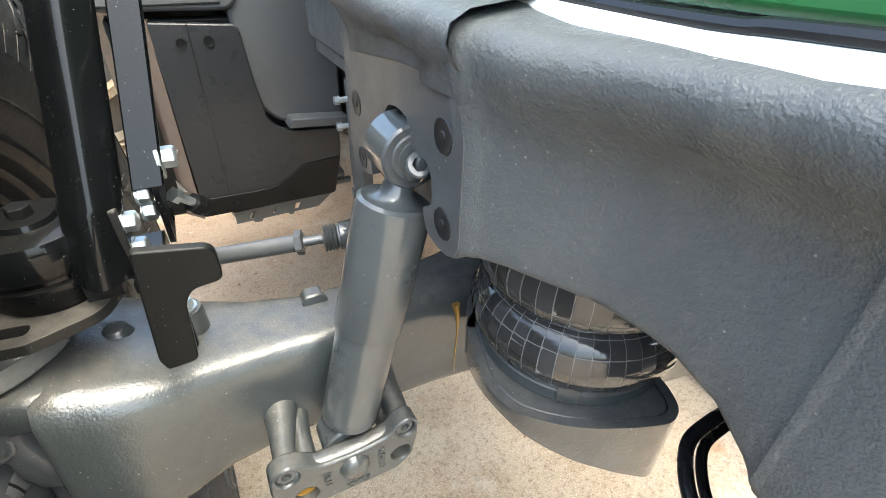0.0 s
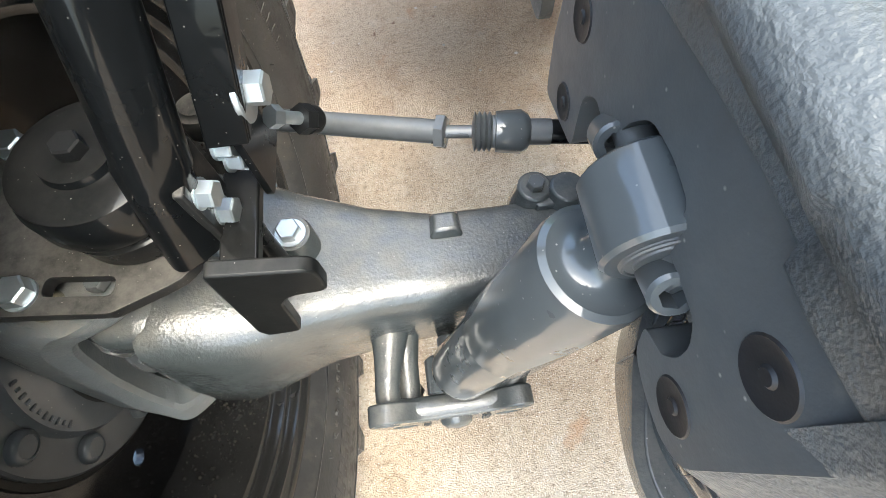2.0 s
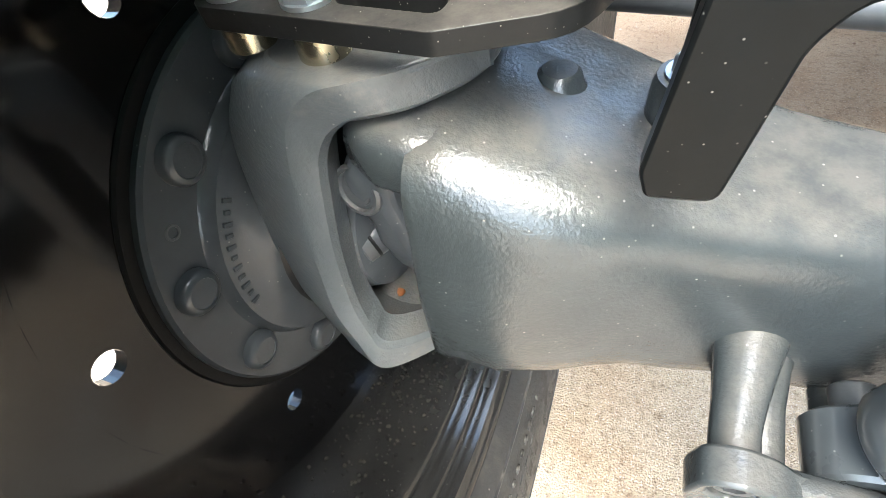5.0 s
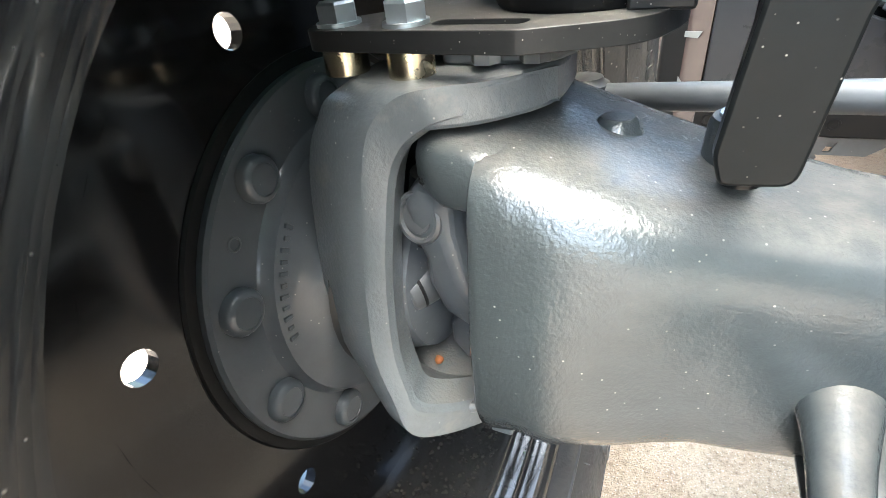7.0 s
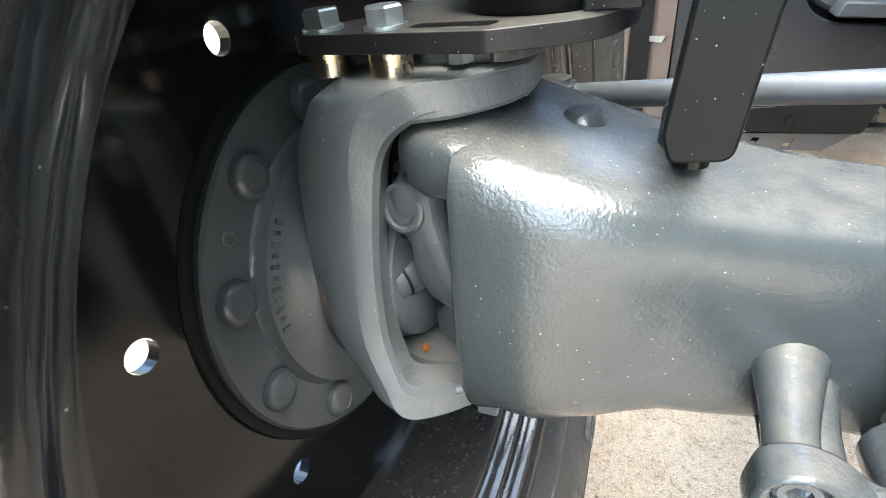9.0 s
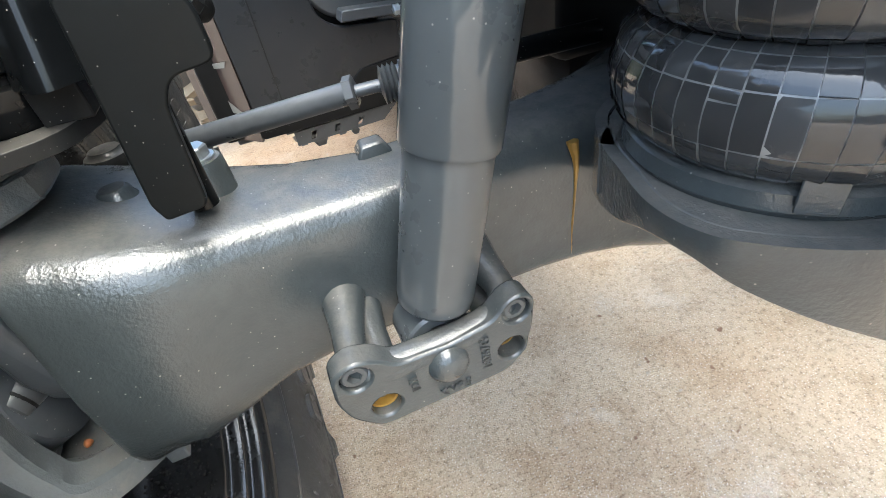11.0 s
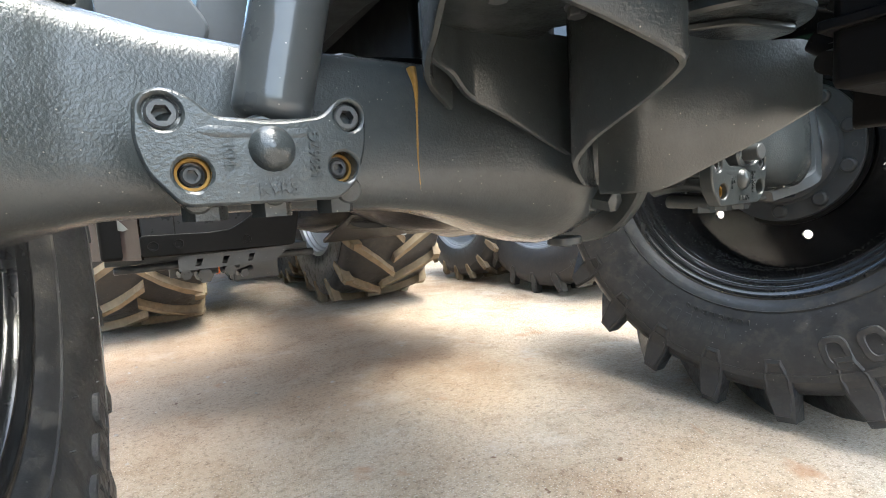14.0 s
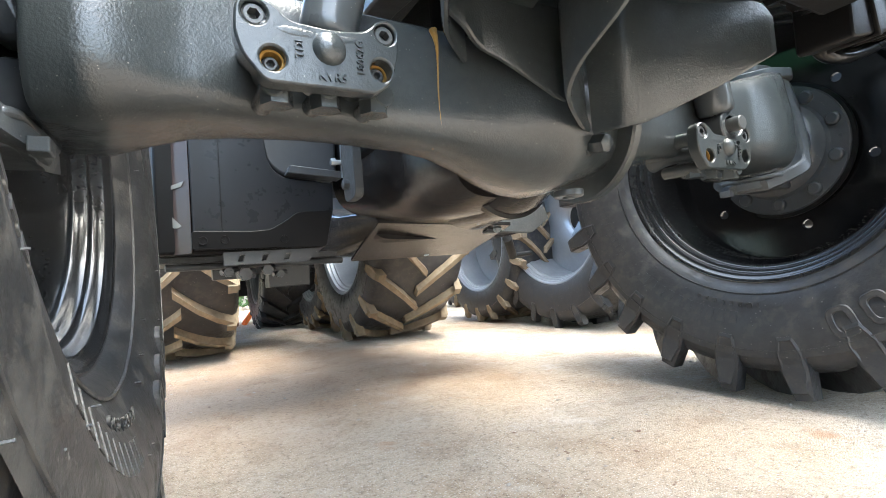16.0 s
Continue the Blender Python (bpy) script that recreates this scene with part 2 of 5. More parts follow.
def tube(points, r, n=12, steps=8, caps=True):
    path = smooth_path(points, steps) if steps > 1 else [Vector(p) for p in points]
    vs, fs = [], []
    up = Vector((0.1, 0.2, 1)).normalized()
    for i, p in enumerate(path):
        d = (path[min(i + 1, len(path) - 1)] - path[max(i - 1, 0)]).normalized()
        u = (up - d * up.dot(d)).normalized()
        w = d.cross(u)
        up = u
        rr = r(i / (len(path) - 1)) if callable(r) else r
        vs += [p + rr * (math.cos(2 * math.pi * k / n) * u + math.sin(2 * math.pi * k / n) * w) for k in range(n)]
    for i in range(len(path) - 1):
        for k in range(n):
            fs.append((i * n + k, i * n + (k + 1) % n, (i + 1) * n + (k + 1) % n, (i + 1) * n + k))
    if caps:
        fs += [tuple(range(n)), tuple((len(path) - 1) * n + k for k in range(n))]
    return vs, fs


def loft(rings, caps=True, closed=True):
    """Skins rings of equally many points."""
    n = len(rings[0])
    vs = [tuple(p) for r in rings for p in r]
    fs = []
    for i in range(len(rings) - 1):
        for k in range(n if closed else n - 1):
            fs.append((i * n + k, i * n + (k + 1) % n, (i + 1) * n + (k + 1) % n, (i + 1) * n + k))
    if caps and closed:
        fs += [tuple(range(n)), tuple((len(rings) - 1) * n + k for k in range(n))]
    return vs, fs


def prism(outline, lo, hi, axis="z"):
    """A flat outline with thickness: (u, v) are the two other axes, in order."""
    def at(u, v, w):
        return {"x": (w, u, v), "y": (u, w, v), "z": (u, v, w)}[axis]
    n = len(outline)
    vs = [at(u, v, lo) for u, v in outline] + [at(u, v, hi) for u, v in outline]
    fs = [tuple(range(n)), tuple(range(n, 2 * n))] + [(k, (k + 1) % n, n + (k + 1) % n, n + k) for k in range(n)]
    return vs, fs


def rounded(points, r, steps=4):
    """An outline with its corners rounded by r (a number, or one for each corner)."""
    out, n = [], len(points)
    for i in range(n):
        p, a, b = Vector(points[i]), Vector(points[i - 1]), Vector(points[(i + 1) % n])
        rr = r[i] if isinstance(r, (list, tuple)) else r
        da, db = (a - p), (b - p)
        k = min(rr, da.length * 0.48, db.length * 0.48)
        if k < 1e-5:
            out.append(tuple(p))
            continue
        s, e = p + da.normalized() * k, p + db.normalized() * k
        for j in range(steps + 1):
            t = j / steps
            out.append(tuple((1 - t) ** 2 * s + 2 * t * (1 - t) * p + t * t * e))
    return out


def hexagon(a, b, across, n=6, chamfer=0.0015):
    r = across / math.sqrt(3)
    d = (Vector(b) - Vector(a)).length
    m = Matrix.Translation(a) @ basis(Vector(b) - Vector(a))
    vs, fs = [], []
    for h, k in ((0, 1.0), (d - chamfer, 1.0), (d, 0.88)):
        vs += [m @ Vector((r * k * math.cos(math.pi / 3 * i), r * k * math.sin(math.pi / 3 * i), h)) for i in range(6)]
    for q in range(2):
        fs += [(q * 6 + i, q * 6 + (i + 1) % 6, q * 6 + 6 + (i + 1) % 6, q * 6 + 6 + i) for i in range(6)]
    return vs, fs + [tuple(range(6)), tuple(range(12, 18))]


def hex_bolt(at, way, across=0.024, height=0.011, washer=0.0, parent=None, mat=None, name="bolt", label="zinc-plated hexagon bolt"):
    at, way = Vector(at), Vector(way).normalized()
    w = 0.0025
    geo = [hexagon(at + way * (w if washer else 0), at + way * (height + w), across)]
    if washer:
        geo.append(rod(at, at + way * w, washer / 2, n=24))
    return part(name, join(*geo), mat or zinc, parent, label, sharp=25)


def socket_bolt(at, way, d=0.026, height=0.016, parent=None, mat=None, name="socket_bolt", label="grey socket head bolt"):
    """A cylinder head with a six-sided recess."""
    at, way = Vector(at), Vector(way).normalized()
    m = Matrix.Translation(at) @ basis(way)
    n, vs, fs = 24, [], []
    rings_ = [(0, d / 2, 0), (height - 0.002, d / 2, 0), (height, d / 2 - 0.002, 0), (height, d * 0.29, 1), (height * 0.35, d * 0.29, 1)]
    for h, r, six in rings_:
        for i in range(n):
            a = 2 * math.pi * i / n
            q = r
            if six:
                s = (a % (math.pi / 3)) - math.pi / 6
                q = r * math.cos(math.pi / 6) / math.cos(s)
            vs.append(m @ Vector((q * math.cos(a), q * math.sin(a), h)))
    for k in range(len(rings_) - 1):
        fs += [(k * n + i, k * n + (i + 1) % n, k * n + n + (i + 1) % n, k * n + n + i) for i in range(n)]
    fs += [tuple(range(n)), tuple(range((len(rings_) - 1) * n, len(rings_) * n))]
    return part(name, (vs, fs), mat or steel, parent, label, sharp=30)


# ---- ground ----
def ground_material():
    m = bpy.data.materials.new("worn_concrete")
    m.use_nodes = True
    n, l = m.node_tree.nodes, m.node_tree.links
    b = n["Principled BSDF"]
    tc = n.new("ShaderNodeTexCoord")

    def tex(scale, detail=6.0, r=0.6, dist=0.0):
        t = n.new("ShaderNodeTexNoise")
        for k, v in (("Scale", scale), ("Detail", detail), ("Roughness", r), ("Distortion", dist)):
            t.inputs[k].default_value = v
        l.new(tc.outputs["Object"], t.inputs["Vector"])
        return t.outputs["Fac"]

    def ramp(fac, stops):
        r = n.new("ShaderNodeValToRGB")
        while len(r.color_ramp.elements) < len(stops):
            r.color_ramp.elements.new(0.5)
        for e, (p, c) in zip(r.color_ramp.elements, stops):
            e.position, e.color = p, (*c, 1)
        l.new(fac, r.inputs["Fac"])
        return r.outputs["Color"]

    def mix(fac, a, c, mode="MIX"):
        x = n.new("ShaderNodeMix")
        x.data_type, x.blend_type = "RGBA", mode
        if isinstance(fac, float):
            x.inputs["Factor"].default_value = fac
        else:
            l.new(fac, x.inputs["Factor"])
        for k, v in ((6, a), (7, c)):
            if isinstance(v, tuple):
                x.inputs[k].default_value = (*v, 1)
            else:
                l.new(v, x.inputs[k])
        return x.outputs[2]

    base = ramp(tex(1.3, 7, 0.62, 0.4), [(0.3, (0.4, 0.275, 0.17)), (0.46, (0.5, 0.4, 0.29)), (0.7, (0.55, 0.475, 0.38))])
    mottle = ramp(tex(7, 6, 0.65, 0.3), [(0.36, (0.68, 0.61, 0.54)), (0.5, (0.98, 0.97, 0.96)), (0.66, (1.0, 0.98, 0.95))])
    col = mix(0.55, base, mottle, "MULTIPLY")
    fine = ramp(tex(60, 6, 0.7), [(0.32, (0.5, 0.46, 0.42)), (0.5, (1, 1, 1)), (0.75, (1.0, 1.0, 1.0))])
    col = mix(0.85, col, fine, "MULTIPLY")
    grit = ramp(tex(170, 3, 0.6), [(0.32, (0.45, 0.4, 0.35)), (0.46, (1, 1, 1))])
    col = mix(0.8, col, grit, "MULTIPLY")
    pale = ramp(tex(230, 2, 0.5), [(0.6, (0, 0, 0)), (0.66, (0.7, 0.7, 0.7))])
    col = mix(pale, col, (0.72, 0.66, 0.58))
    worn = ramp(tex(3.1, 6, 0.7), [(0.56, (0, 0, 0)), (0.68, (0.8, 0.8, 0.8))])
    col = mix(worn, col, mix(0.5, col, (0.66, 0.62, 0.56)))
    stain = ramp(tex(5.2, 5, 0.55, 0.6), [(0.64, (0, 0, 0)), (0.72, (1, 1, 1))])
    col = mix(stain, col, mix(0.6, col, (0.4, 0.21, 0.1)))
    spots = ramp(tex(21, 2, 0.5), [(0.725, (0, 0, 0)), (0.76, (1, 1, 1))])
    col = mix(spots, col, (0.2, 0.12, 0.075))
    # brown sandy ground and the tractor's shade behind the axle, painted as one patch
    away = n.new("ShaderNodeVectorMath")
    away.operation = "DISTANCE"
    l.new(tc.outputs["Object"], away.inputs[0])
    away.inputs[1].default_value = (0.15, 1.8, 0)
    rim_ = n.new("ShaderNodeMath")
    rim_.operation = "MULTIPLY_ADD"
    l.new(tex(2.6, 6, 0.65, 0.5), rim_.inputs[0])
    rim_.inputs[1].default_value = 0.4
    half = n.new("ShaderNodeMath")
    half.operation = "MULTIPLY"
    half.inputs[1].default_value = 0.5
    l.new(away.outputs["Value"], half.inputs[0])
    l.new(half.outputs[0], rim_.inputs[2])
    earth_shade = ramp(rim_.outputs[0], [(0.5, (0.9, 0.9, 0.9)), (0.78, (0, 0, 0))])
    col = mix(earth_shade, col, mix(0.8, col, (0.62, 0.49, 0.39), "MULTIPLY"))
    l.new(col, b.inputs["Base Color"])
    b.inputs["Roughness"].default_value = 0.8
    bp = n.new("ShaderNodeBump")
    bp.inputs["Strength"].default_value, bp.inputs["Distance"].default_value = 1.0, 0.013
    hm = n.new("ShaderNodeMath")
    hm.operation = "ADD"
    l.new(tex(48, 6, 0.7), hm.inputs[0])
    l.new(tex(260, 2, 0.5), hm.inputs[1])
    l.new(hm.outputs[0], bp.inputs["Height"])
    l.new(bp.outputs["Normal"], b.inputs["Normal"])
    return m


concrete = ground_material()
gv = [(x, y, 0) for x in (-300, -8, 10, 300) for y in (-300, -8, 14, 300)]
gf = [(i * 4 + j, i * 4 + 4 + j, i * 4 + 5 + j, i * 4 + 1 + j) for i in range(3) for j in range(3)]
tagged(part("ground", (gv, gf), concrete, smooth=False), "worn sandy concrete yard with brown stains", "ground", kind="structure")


# ---- wheels ----
def lettering(body, size, m, parent, mat, depth=0.0012):
    cu = bpy.data.curves.new("letters", "FONT")
    cu.body, cu.size, cu.extrude, cu.align_x, cu.align_y = body, size, depth, "CENTER", "CENTER"
    tmp = bpy.data.objects.new("letters", cu)
    scene.collection.objects.link(tmp)
    bpy.context.view_layer.update()
    me = bpy.data.meshes.new_from_object(tmp.evaluated_get(bpy.context.evaluated_depsgraph_get()))
    bpy.data.objects.remove(tmp)
    me.materials.clear()
    me.materials.append(mat)
    o = new("raised_letters", me)
    o.parent = parent
    o.matrix_basis = m
    return o


def arc_words(body, size, radius, middle, x, parent, mat, pitch=0.8):
    """Raised letters round a sidewall, their tops outwards; angles run from the top towards +y."""
    for i, ch in enumerate(body):
        if ch == " ":
            continue
        a = middle + (i - (len(body) - 1) / 2) * size * pitch / radius
        m = Matrix(((0, 0, 1, x), (math.cos(a), math.sin(a), 0, radius * math.sin(a)), (-math.sin(a), math.cos(a), 0, radius * math.cos(a)), (0, 0, 0, 1)))
        lettering(ch, size, m, parent, mat, 0.0016)


def tyre_profile(w_in, w_out, r_bead, r_tread, g=0.0):
    """(along, radius) from the inner bead over the tread to the outer bead."""
    a, b = w_in, -w_out
    return [(a - 0.055 - g, r_bead), (a - 0.035 - g, r_bead + 0.008), (a - 0.018 - g * 0.7, r_bead + 0.03), (a - 0.004 - g * 0.3, r_bead + 0.09), (a, r_bead + 0.15), (a - 0.006, r_bead + 0.215),
            (a - 0.009, r_tread - 0.085), (a - 0.02, r_tread - 0.045), (a - 0.045, r_tread - 0.02), (a - 0.12, r_tread - 0.006), ((a + b) / 2, r_tread), (b + 0.12, r_tread - 0.006), (b + 0.045, r_tread - 0.02), (b + 0.02, r_tread - 0.045),
            (b + 0.009, r_tread - 0.085), (b + 0.006, r_bead + 0.215), (b, r_bead + 0.15), (b + 0.004, r_bead + 0.09), (b + 0.018, r_bead + 0.03), (b + 0.055, r_bead)]


def lug(w_in, w_out, r_tread, height, side, reach):
    """One slanted tread bar from the shoulder to past the middle; the wheel's axis is x."""
    mid = (w_in - w_out) / 2
    half = (w_in + w_out) / 2
    vs = []
    rows = [(0.96, 0.0, 0.05, 0.9), (0.94, 0.0, 0.05, 0.95), (0.88, 0.01, 0.055, 0.98), (0.6, 0.075, 0.062, 1.0), (0.3, 0.155, 0.056, 1.0), (-0.06, 0.27, 0.06, 1.0)]
    for s, turn, wide, up in rows:
        x = mid + side * half * s
        drop = 0.05 * max(0, abs(s) - 0.4) ** 1.5
        base = r_tread - drop - 0.025
        top = r_tread - drop * 0.85 + height * up - (0.045 if up < 0.1 else 0)
        for r, k in ((base, 1.3), (top, 0.66)):
            for e in (-1, 1):
                a = turn / r_tread * 1.0 + e * wide * k * 0.5 / r_tread
                vs.append((x, r * math.sin(a), r * math.cos(a)))
    fs = []
    for i in range(len(rows) - 1):
        p, q = i * 4, i * 4 + 4
        fs += [(p, p + 2, q + 2, q), (p + 2, p + 3, q + 3, q + 2), (p + 3, p + 1, q + 1, q + 3), (p, q, q + 1, p + 1)]
    e = (len(rows) - 1) * 4
    fs += [(0, 1, 3, 2), (e, e + 2, e + 3, e + 1)]
    # shield on the shoulder
    def on(a, r, x):
        return (x, r * math.sin(a), r * math.cos(a))
    xs = mid + side * half
    shield = [(-0.022, r_tread - reach), (0.022, r_tread - reach), (0.037, r_tread - reach * 0.56), (0.033, r_tread - 0.02), (0.02, r_tread + height), (-0.02, r_tread + height), (-0.033, r_tread - 0.02), (-0.037, r_tread - reach * 0.56)]
    k = len(vs)
    tilt = lambda r: 0.034 * max(0, (r - (r_tread - 0.12)) / 0.17) ** 1.2
    for lift, q in ((-0.05, 1.08), (-0.002, 1.0), (0.001, 0.8), (-0.002, 0.68)):
        for u, r in shield:
            rc = r_tread - 0.07 + (r - r_tread + 0.07) * (q if q < 1 else 1)
            vs.append(on(u * q / r_tread, rc, xs + side * (0.004 + lift - tilt(rc))))
    n = len(shield)
    for i in range(3):
        fs += [(k + i * n + j, k + i * n + (j + 1) % n, k + (i + 1) * n + (j + 1) % n, k + (i + 1) * n + j) for j in range(n)]
    fs.append(tuple(k + 3 * n + j for j in range(n)))
    return vs, fs


X_AXIS = (Vector((0, 0, 0)), Vector((1, 0, 0)))


def tractor_wheel(name, label, m, w_in, w_out, r_rim, r_tread, lugs, height, disc_x=0.0, hole_r=0.243, holes=6, rim_mat=None, tyre_mat=None, lug_mat=None, parent=None, hub=True, letters=True, bulge=0.0, spin=0.0, reach=0.115):
    """Tyre, rim and disc about the local x axis; +x faces the vehicle."""
    rim_mat, tyre_mat = rim_mat or rim_black, tyre_mat or rubber
    w = part(name, lathe(tyre_profile(w_in, w_out, r_rim, r_tread, bulge), *X_AXIS, n=96, closed=True), tyre_mat, parent, label, sharp=60)
    w.matrix_basis = m
    a, b = w_in - 0.045 - bulge, -(w_out - 0.045)
    prof = [(a - 0.1, r_rim - 0.03), (a - 0.05, r_rim - 0.022), (a - 0.02, r_rim + 0.004), (a + 0.008, r_rim + 0.016), (a + 0.016, r_rim + 0.014), (a + 0.018, r_rim + 0.008), (a + 0.013, r_rim - 0.001), (a + 0.005, r_rim - 0.006), (a + 0.004, r_rim - 0.012), (a - 0.006, r_rim - 0.015), (a - 0.012, r_rim - 0.0145), (a - 0.017, r_rim - 0.018), (a - 0.019, r_rim - 0.025), (a - 0.03, r_rim - 0.029), (a - 0.038, r_rim - 0.0285), (a - 0.043, r_rim - 0.032), (a - 0.045, r_rim - 0.04), (a - 0.06, r_rim - 0.043), (a - 0.1, r_rim - 0.044),
            (a - 0.14, r_rim - 0.056), (0.0, r_rim - 0.056), (b + 0.1, r_rim - 0.05), (b + 0.014, r_rim - 0.026), (b - 0.012, r_rim + 0.004), (b - 0.012, r_rim + 0.014), (b, r_rim + 0.01), (b + 0.02, r_rim - 0.02), (b + 0.1, r_rim - 0.04), (0.0, r_rim - 0.046), (a - 0.14, r_rim - 0.046)]
    part("rim", lathe(prof, *X_AXIS, n=96, closed=True), rim_dusty if hub else rim_mat, w, "glossy black steel rim barrel", sharp=50)
    # disc with real holes
    n, r0, r1 = holes * 12, 0.1, r_rim - 0.052
    vs, fs = [], []
    if hub:
        ho = 0.013
        dm = bmesh.new()
        # annulus built of hole cells
        ring_in = [hole_r - 0.03, hole_r + 0.03]
        cell = 2 * math.pi / holes
        def polar(r, t, x):
            return dm.verts.new((x, r * math.sin(t), r * math.cos(t)))
        for q in range(holes):
            c = q * cell + radians(44.0)
            per = []
            for x in (disc_x + 0.006, disc_x - 0.006):
                sq, ci = [], []
                for k in range(16):
                    u = 2 * math.pi * k / 16
                    du, dv = math.cos(u), math.sin(u)
                    s = 1 / max(abs(du), abs(dv))
                    sq.append(polar(hole_r + 0.03 * dv * s, c + 0.13 * du * s, x))
                    hy, hz = hole_r * math.sin(c) + ho * (du * math.cos(c) + dv * math.sin(c)), hole_r * math.cos(c) + ho * (-du * math.sin(c) + dv * math.cos(c))
                    ci.append(dm.verts.new((x, hy, hz)))
                for k in range(16):
                    dm.faces.new((sq[k], sq[(k + 1) % 16], ci[(k + 1) % 16], ci[k]))
                per.append(ci)
                steps = [c + 0.13 + (cell - 0.26) * j / 6 for j in range(7)]
                prev = None
                for t in steps:
                    pair = (polar(hole_r - 0.03, t, x), polar(hole_r + 0.03, t, x))
                    if prev:
                        dm.faces.new((prev[0], prev[1], pair[1], pair[0]))
                    prev = pair
                for ra, rb, xa, xb in ((r0, hole_r - 0.03, x, x), (hole_r + 0.03, r1, x, x)):
                    prev = None
                    for j in range(13):
                        t = c - 0.13 + cell * j / 12
                        pair = (polar(ra, t, xa), polar(rb, t, xb))
                        if prev:
                            dm.faces.new((prev[0], prev[1], pair[1], pair[0]))
                        prev = pair
            for k in range(16):
                dm.faces.new((per[0][k], per[0][(k + 1) % 16], per[1][(k + 1) % 16], per[1][k]))
        bmesh.ops.remove_doubles(dm, verts=dm.verts, dist=1e-5)
        bmesh.ops.recalc_face_normals(dm, faces=dm.faces)
        me = bpy.data.meshes.new("disc")
        dm.to_mesh(me)
        dm.free()
        me.materials.append(rim_mat)
        d = new("disc", me)
        d.parent = w
        d["label"] = "black wheel disc with round holes"
    else:
        part("disc", lathe([(disc_x - 0.03, 0.12), (disc_x, 0.16), (disc_x + 0.03, r1 * 0.7), (disc_x, r1), (disc_x - 0.02, r1), (disc_x + 0.01, r1 * 0.7), (disc_x - 0.02, 0.16), (disc_x - 0.05, 0.12)], *X_AXIS, n=48, closed=True), rim_mat, w)
    if letters:
        def block(wd, hh, bars):
            geos = []
            for u0, u1, v0, v1 in bars:
                vv = [(w_in - 0.013 + (0.019 + v * hh) * 0.217 + x, (0.497 + v * hh) * math.sin(u * wd), (0.497 + v * hh) * math.cos(u * wd)) for x in (-0.01, 0.0012) for u in (u0, u1) for v in (v0, v1)]
                geos.append((vv, [(0, 1, 3, 2), (4, 6, 7, 5), (0, 4, 5, 1), (2, 3, 7, 6), (0, 2, 6, 4), (1, 5, 7, 3)]))
            return mesh_of("raised_block", *join(*geos), tyre_mat, False)
        def loop(wd, hh, r0):
            k = 20
            vv, ff = [], []
            for q in range(k):
                t = 2 * math.pi * q / k
                c, sn = math.cos(t), math.sin(t)
                c, sn = math.copysign(abs(c) ** 0.6, c), math.copysign(abs(sn) ** 0.6, sn)
                for x, f in ((w_in - 0.014, 1.0), (w_in - 0.001, 1.0), (w_in + 0.001, 0.94), (w_in + 0.001, 0.66), (w_in - 0.001, 0.6), (w_in - 0.014, 0.6)):
                    r, a = r0 + sn * hh * 0.5 * f, c * wd * 0.5 * (f if f > 0.9 else f * 0.85)
                    vv.append((x, r * math.sin(a), r * math.cos(a)))
            for q in range(k):
                for e in range(5):
                    n0, n1 = q * 6, (q + 1) % k * 6
                    ff.append((n0 + e, n1 + e, n1 + e + 1, n0 + e + 1))
            return mesh_of("raised_block", vv, ff, tyre_mat, False)
        big, small = loop(0.115, 0.078, 0.535), block(0.03, 0.022, [(-0.5, 0.5, -0.5, 0.5)])
        thin = block(0.05, 0.034, [(-0.4, 0.4, -0.5, 0.5)])
        for me, start, count, step in ((big, 2.45, 3, 0.15), (thin, 3.25, 10, 0.068), (small, 4.1, 9, 0.045), (big, 5.55, 3, 0.15), (thin, 0.3, 10, 0.068), (small, 1.3, 9, 0.045)):
            for q in range(count):
                o = new("raised_block", me)
                o.parent = w
                o.matrix_basis = Matrix.Rotation(-(start + q * step), 4, "X")
        arc_words("65 R", 0.078, 0.535, radians(24), w_in - 0.0005, w, tyre_mat, 0.72)
        for a in (9, 189):
            arc_words("TUBELESS", 0.03, 0.462, radians(a), w_in - 0.0185, w, tyre_mat)
        for r, turn in ((0.43, 0.0), (0.585, 0.1)):
            part("moulded_ring", ring((w_in - 0.05, 0, 0), (w_in - (0.031 if r < 0.5 else 0.002), 0, 0), r + 0.0018, r - 0.0018, 96, 0.0008), tyre_mat, w, "thin moulded line round the sidewall")
        rnd = random.Random(5)
        peg = mesh_of("vent_stub", *rod((w_in - 0.03, 0, 0), (w_in + 0.003, 0, 0), 0.0009, n=5), tank_grey, False)
        for q in range(56):
            r = rnd.choice((0.452, 0.515, 0.56, 0.6))
            o = new("vent_stub", peg)
            o.parent = w
            o.matrix_basis = Matrix.Rotation(q * 0.1122 + rnd.uniform(-0.03, 0.03), 4, "X") @ Matrix.Translation((-0.02 if r < 0.47 else -0.004, 0, r))
        lumps = []
        for _ in range(420):
            a, x, k = math.pi + rnd.gauss(0, 0.42), rnd.uniform(disc_x + 0.02, w_in - 0.13), rnd.uniform(0.0008, 0.0024)
            r = r_rim - 0.0575
            c = Vector((x, r * math.sin(a), r * math.cos(a)))
            lumps.append(move(lathe([(-0.5, 0.5), (0.1, 0.9), (0.5, 0.4)], (0, 0, 0), (rnd.gauss(0, 1), rnd.gauss(0, 1), rnd.gauss(0, 1)), 6), Matrix.Translation(c) @ Matrix.Diagonal((k * 1.6, k * 1.6, k, 1))))
        tagged(part("loose_dust", join(*lumps), dust, w, smooth=False), "dry dust and crumbs of earth lying in the rim", kind="stuff")
    base = {}
    for side in (1, -1):
        base[side] = mesh_of("lug", *lug(w_in, w_out, r_tread, height, side, reach), lug_mat or tyre_mat, False)
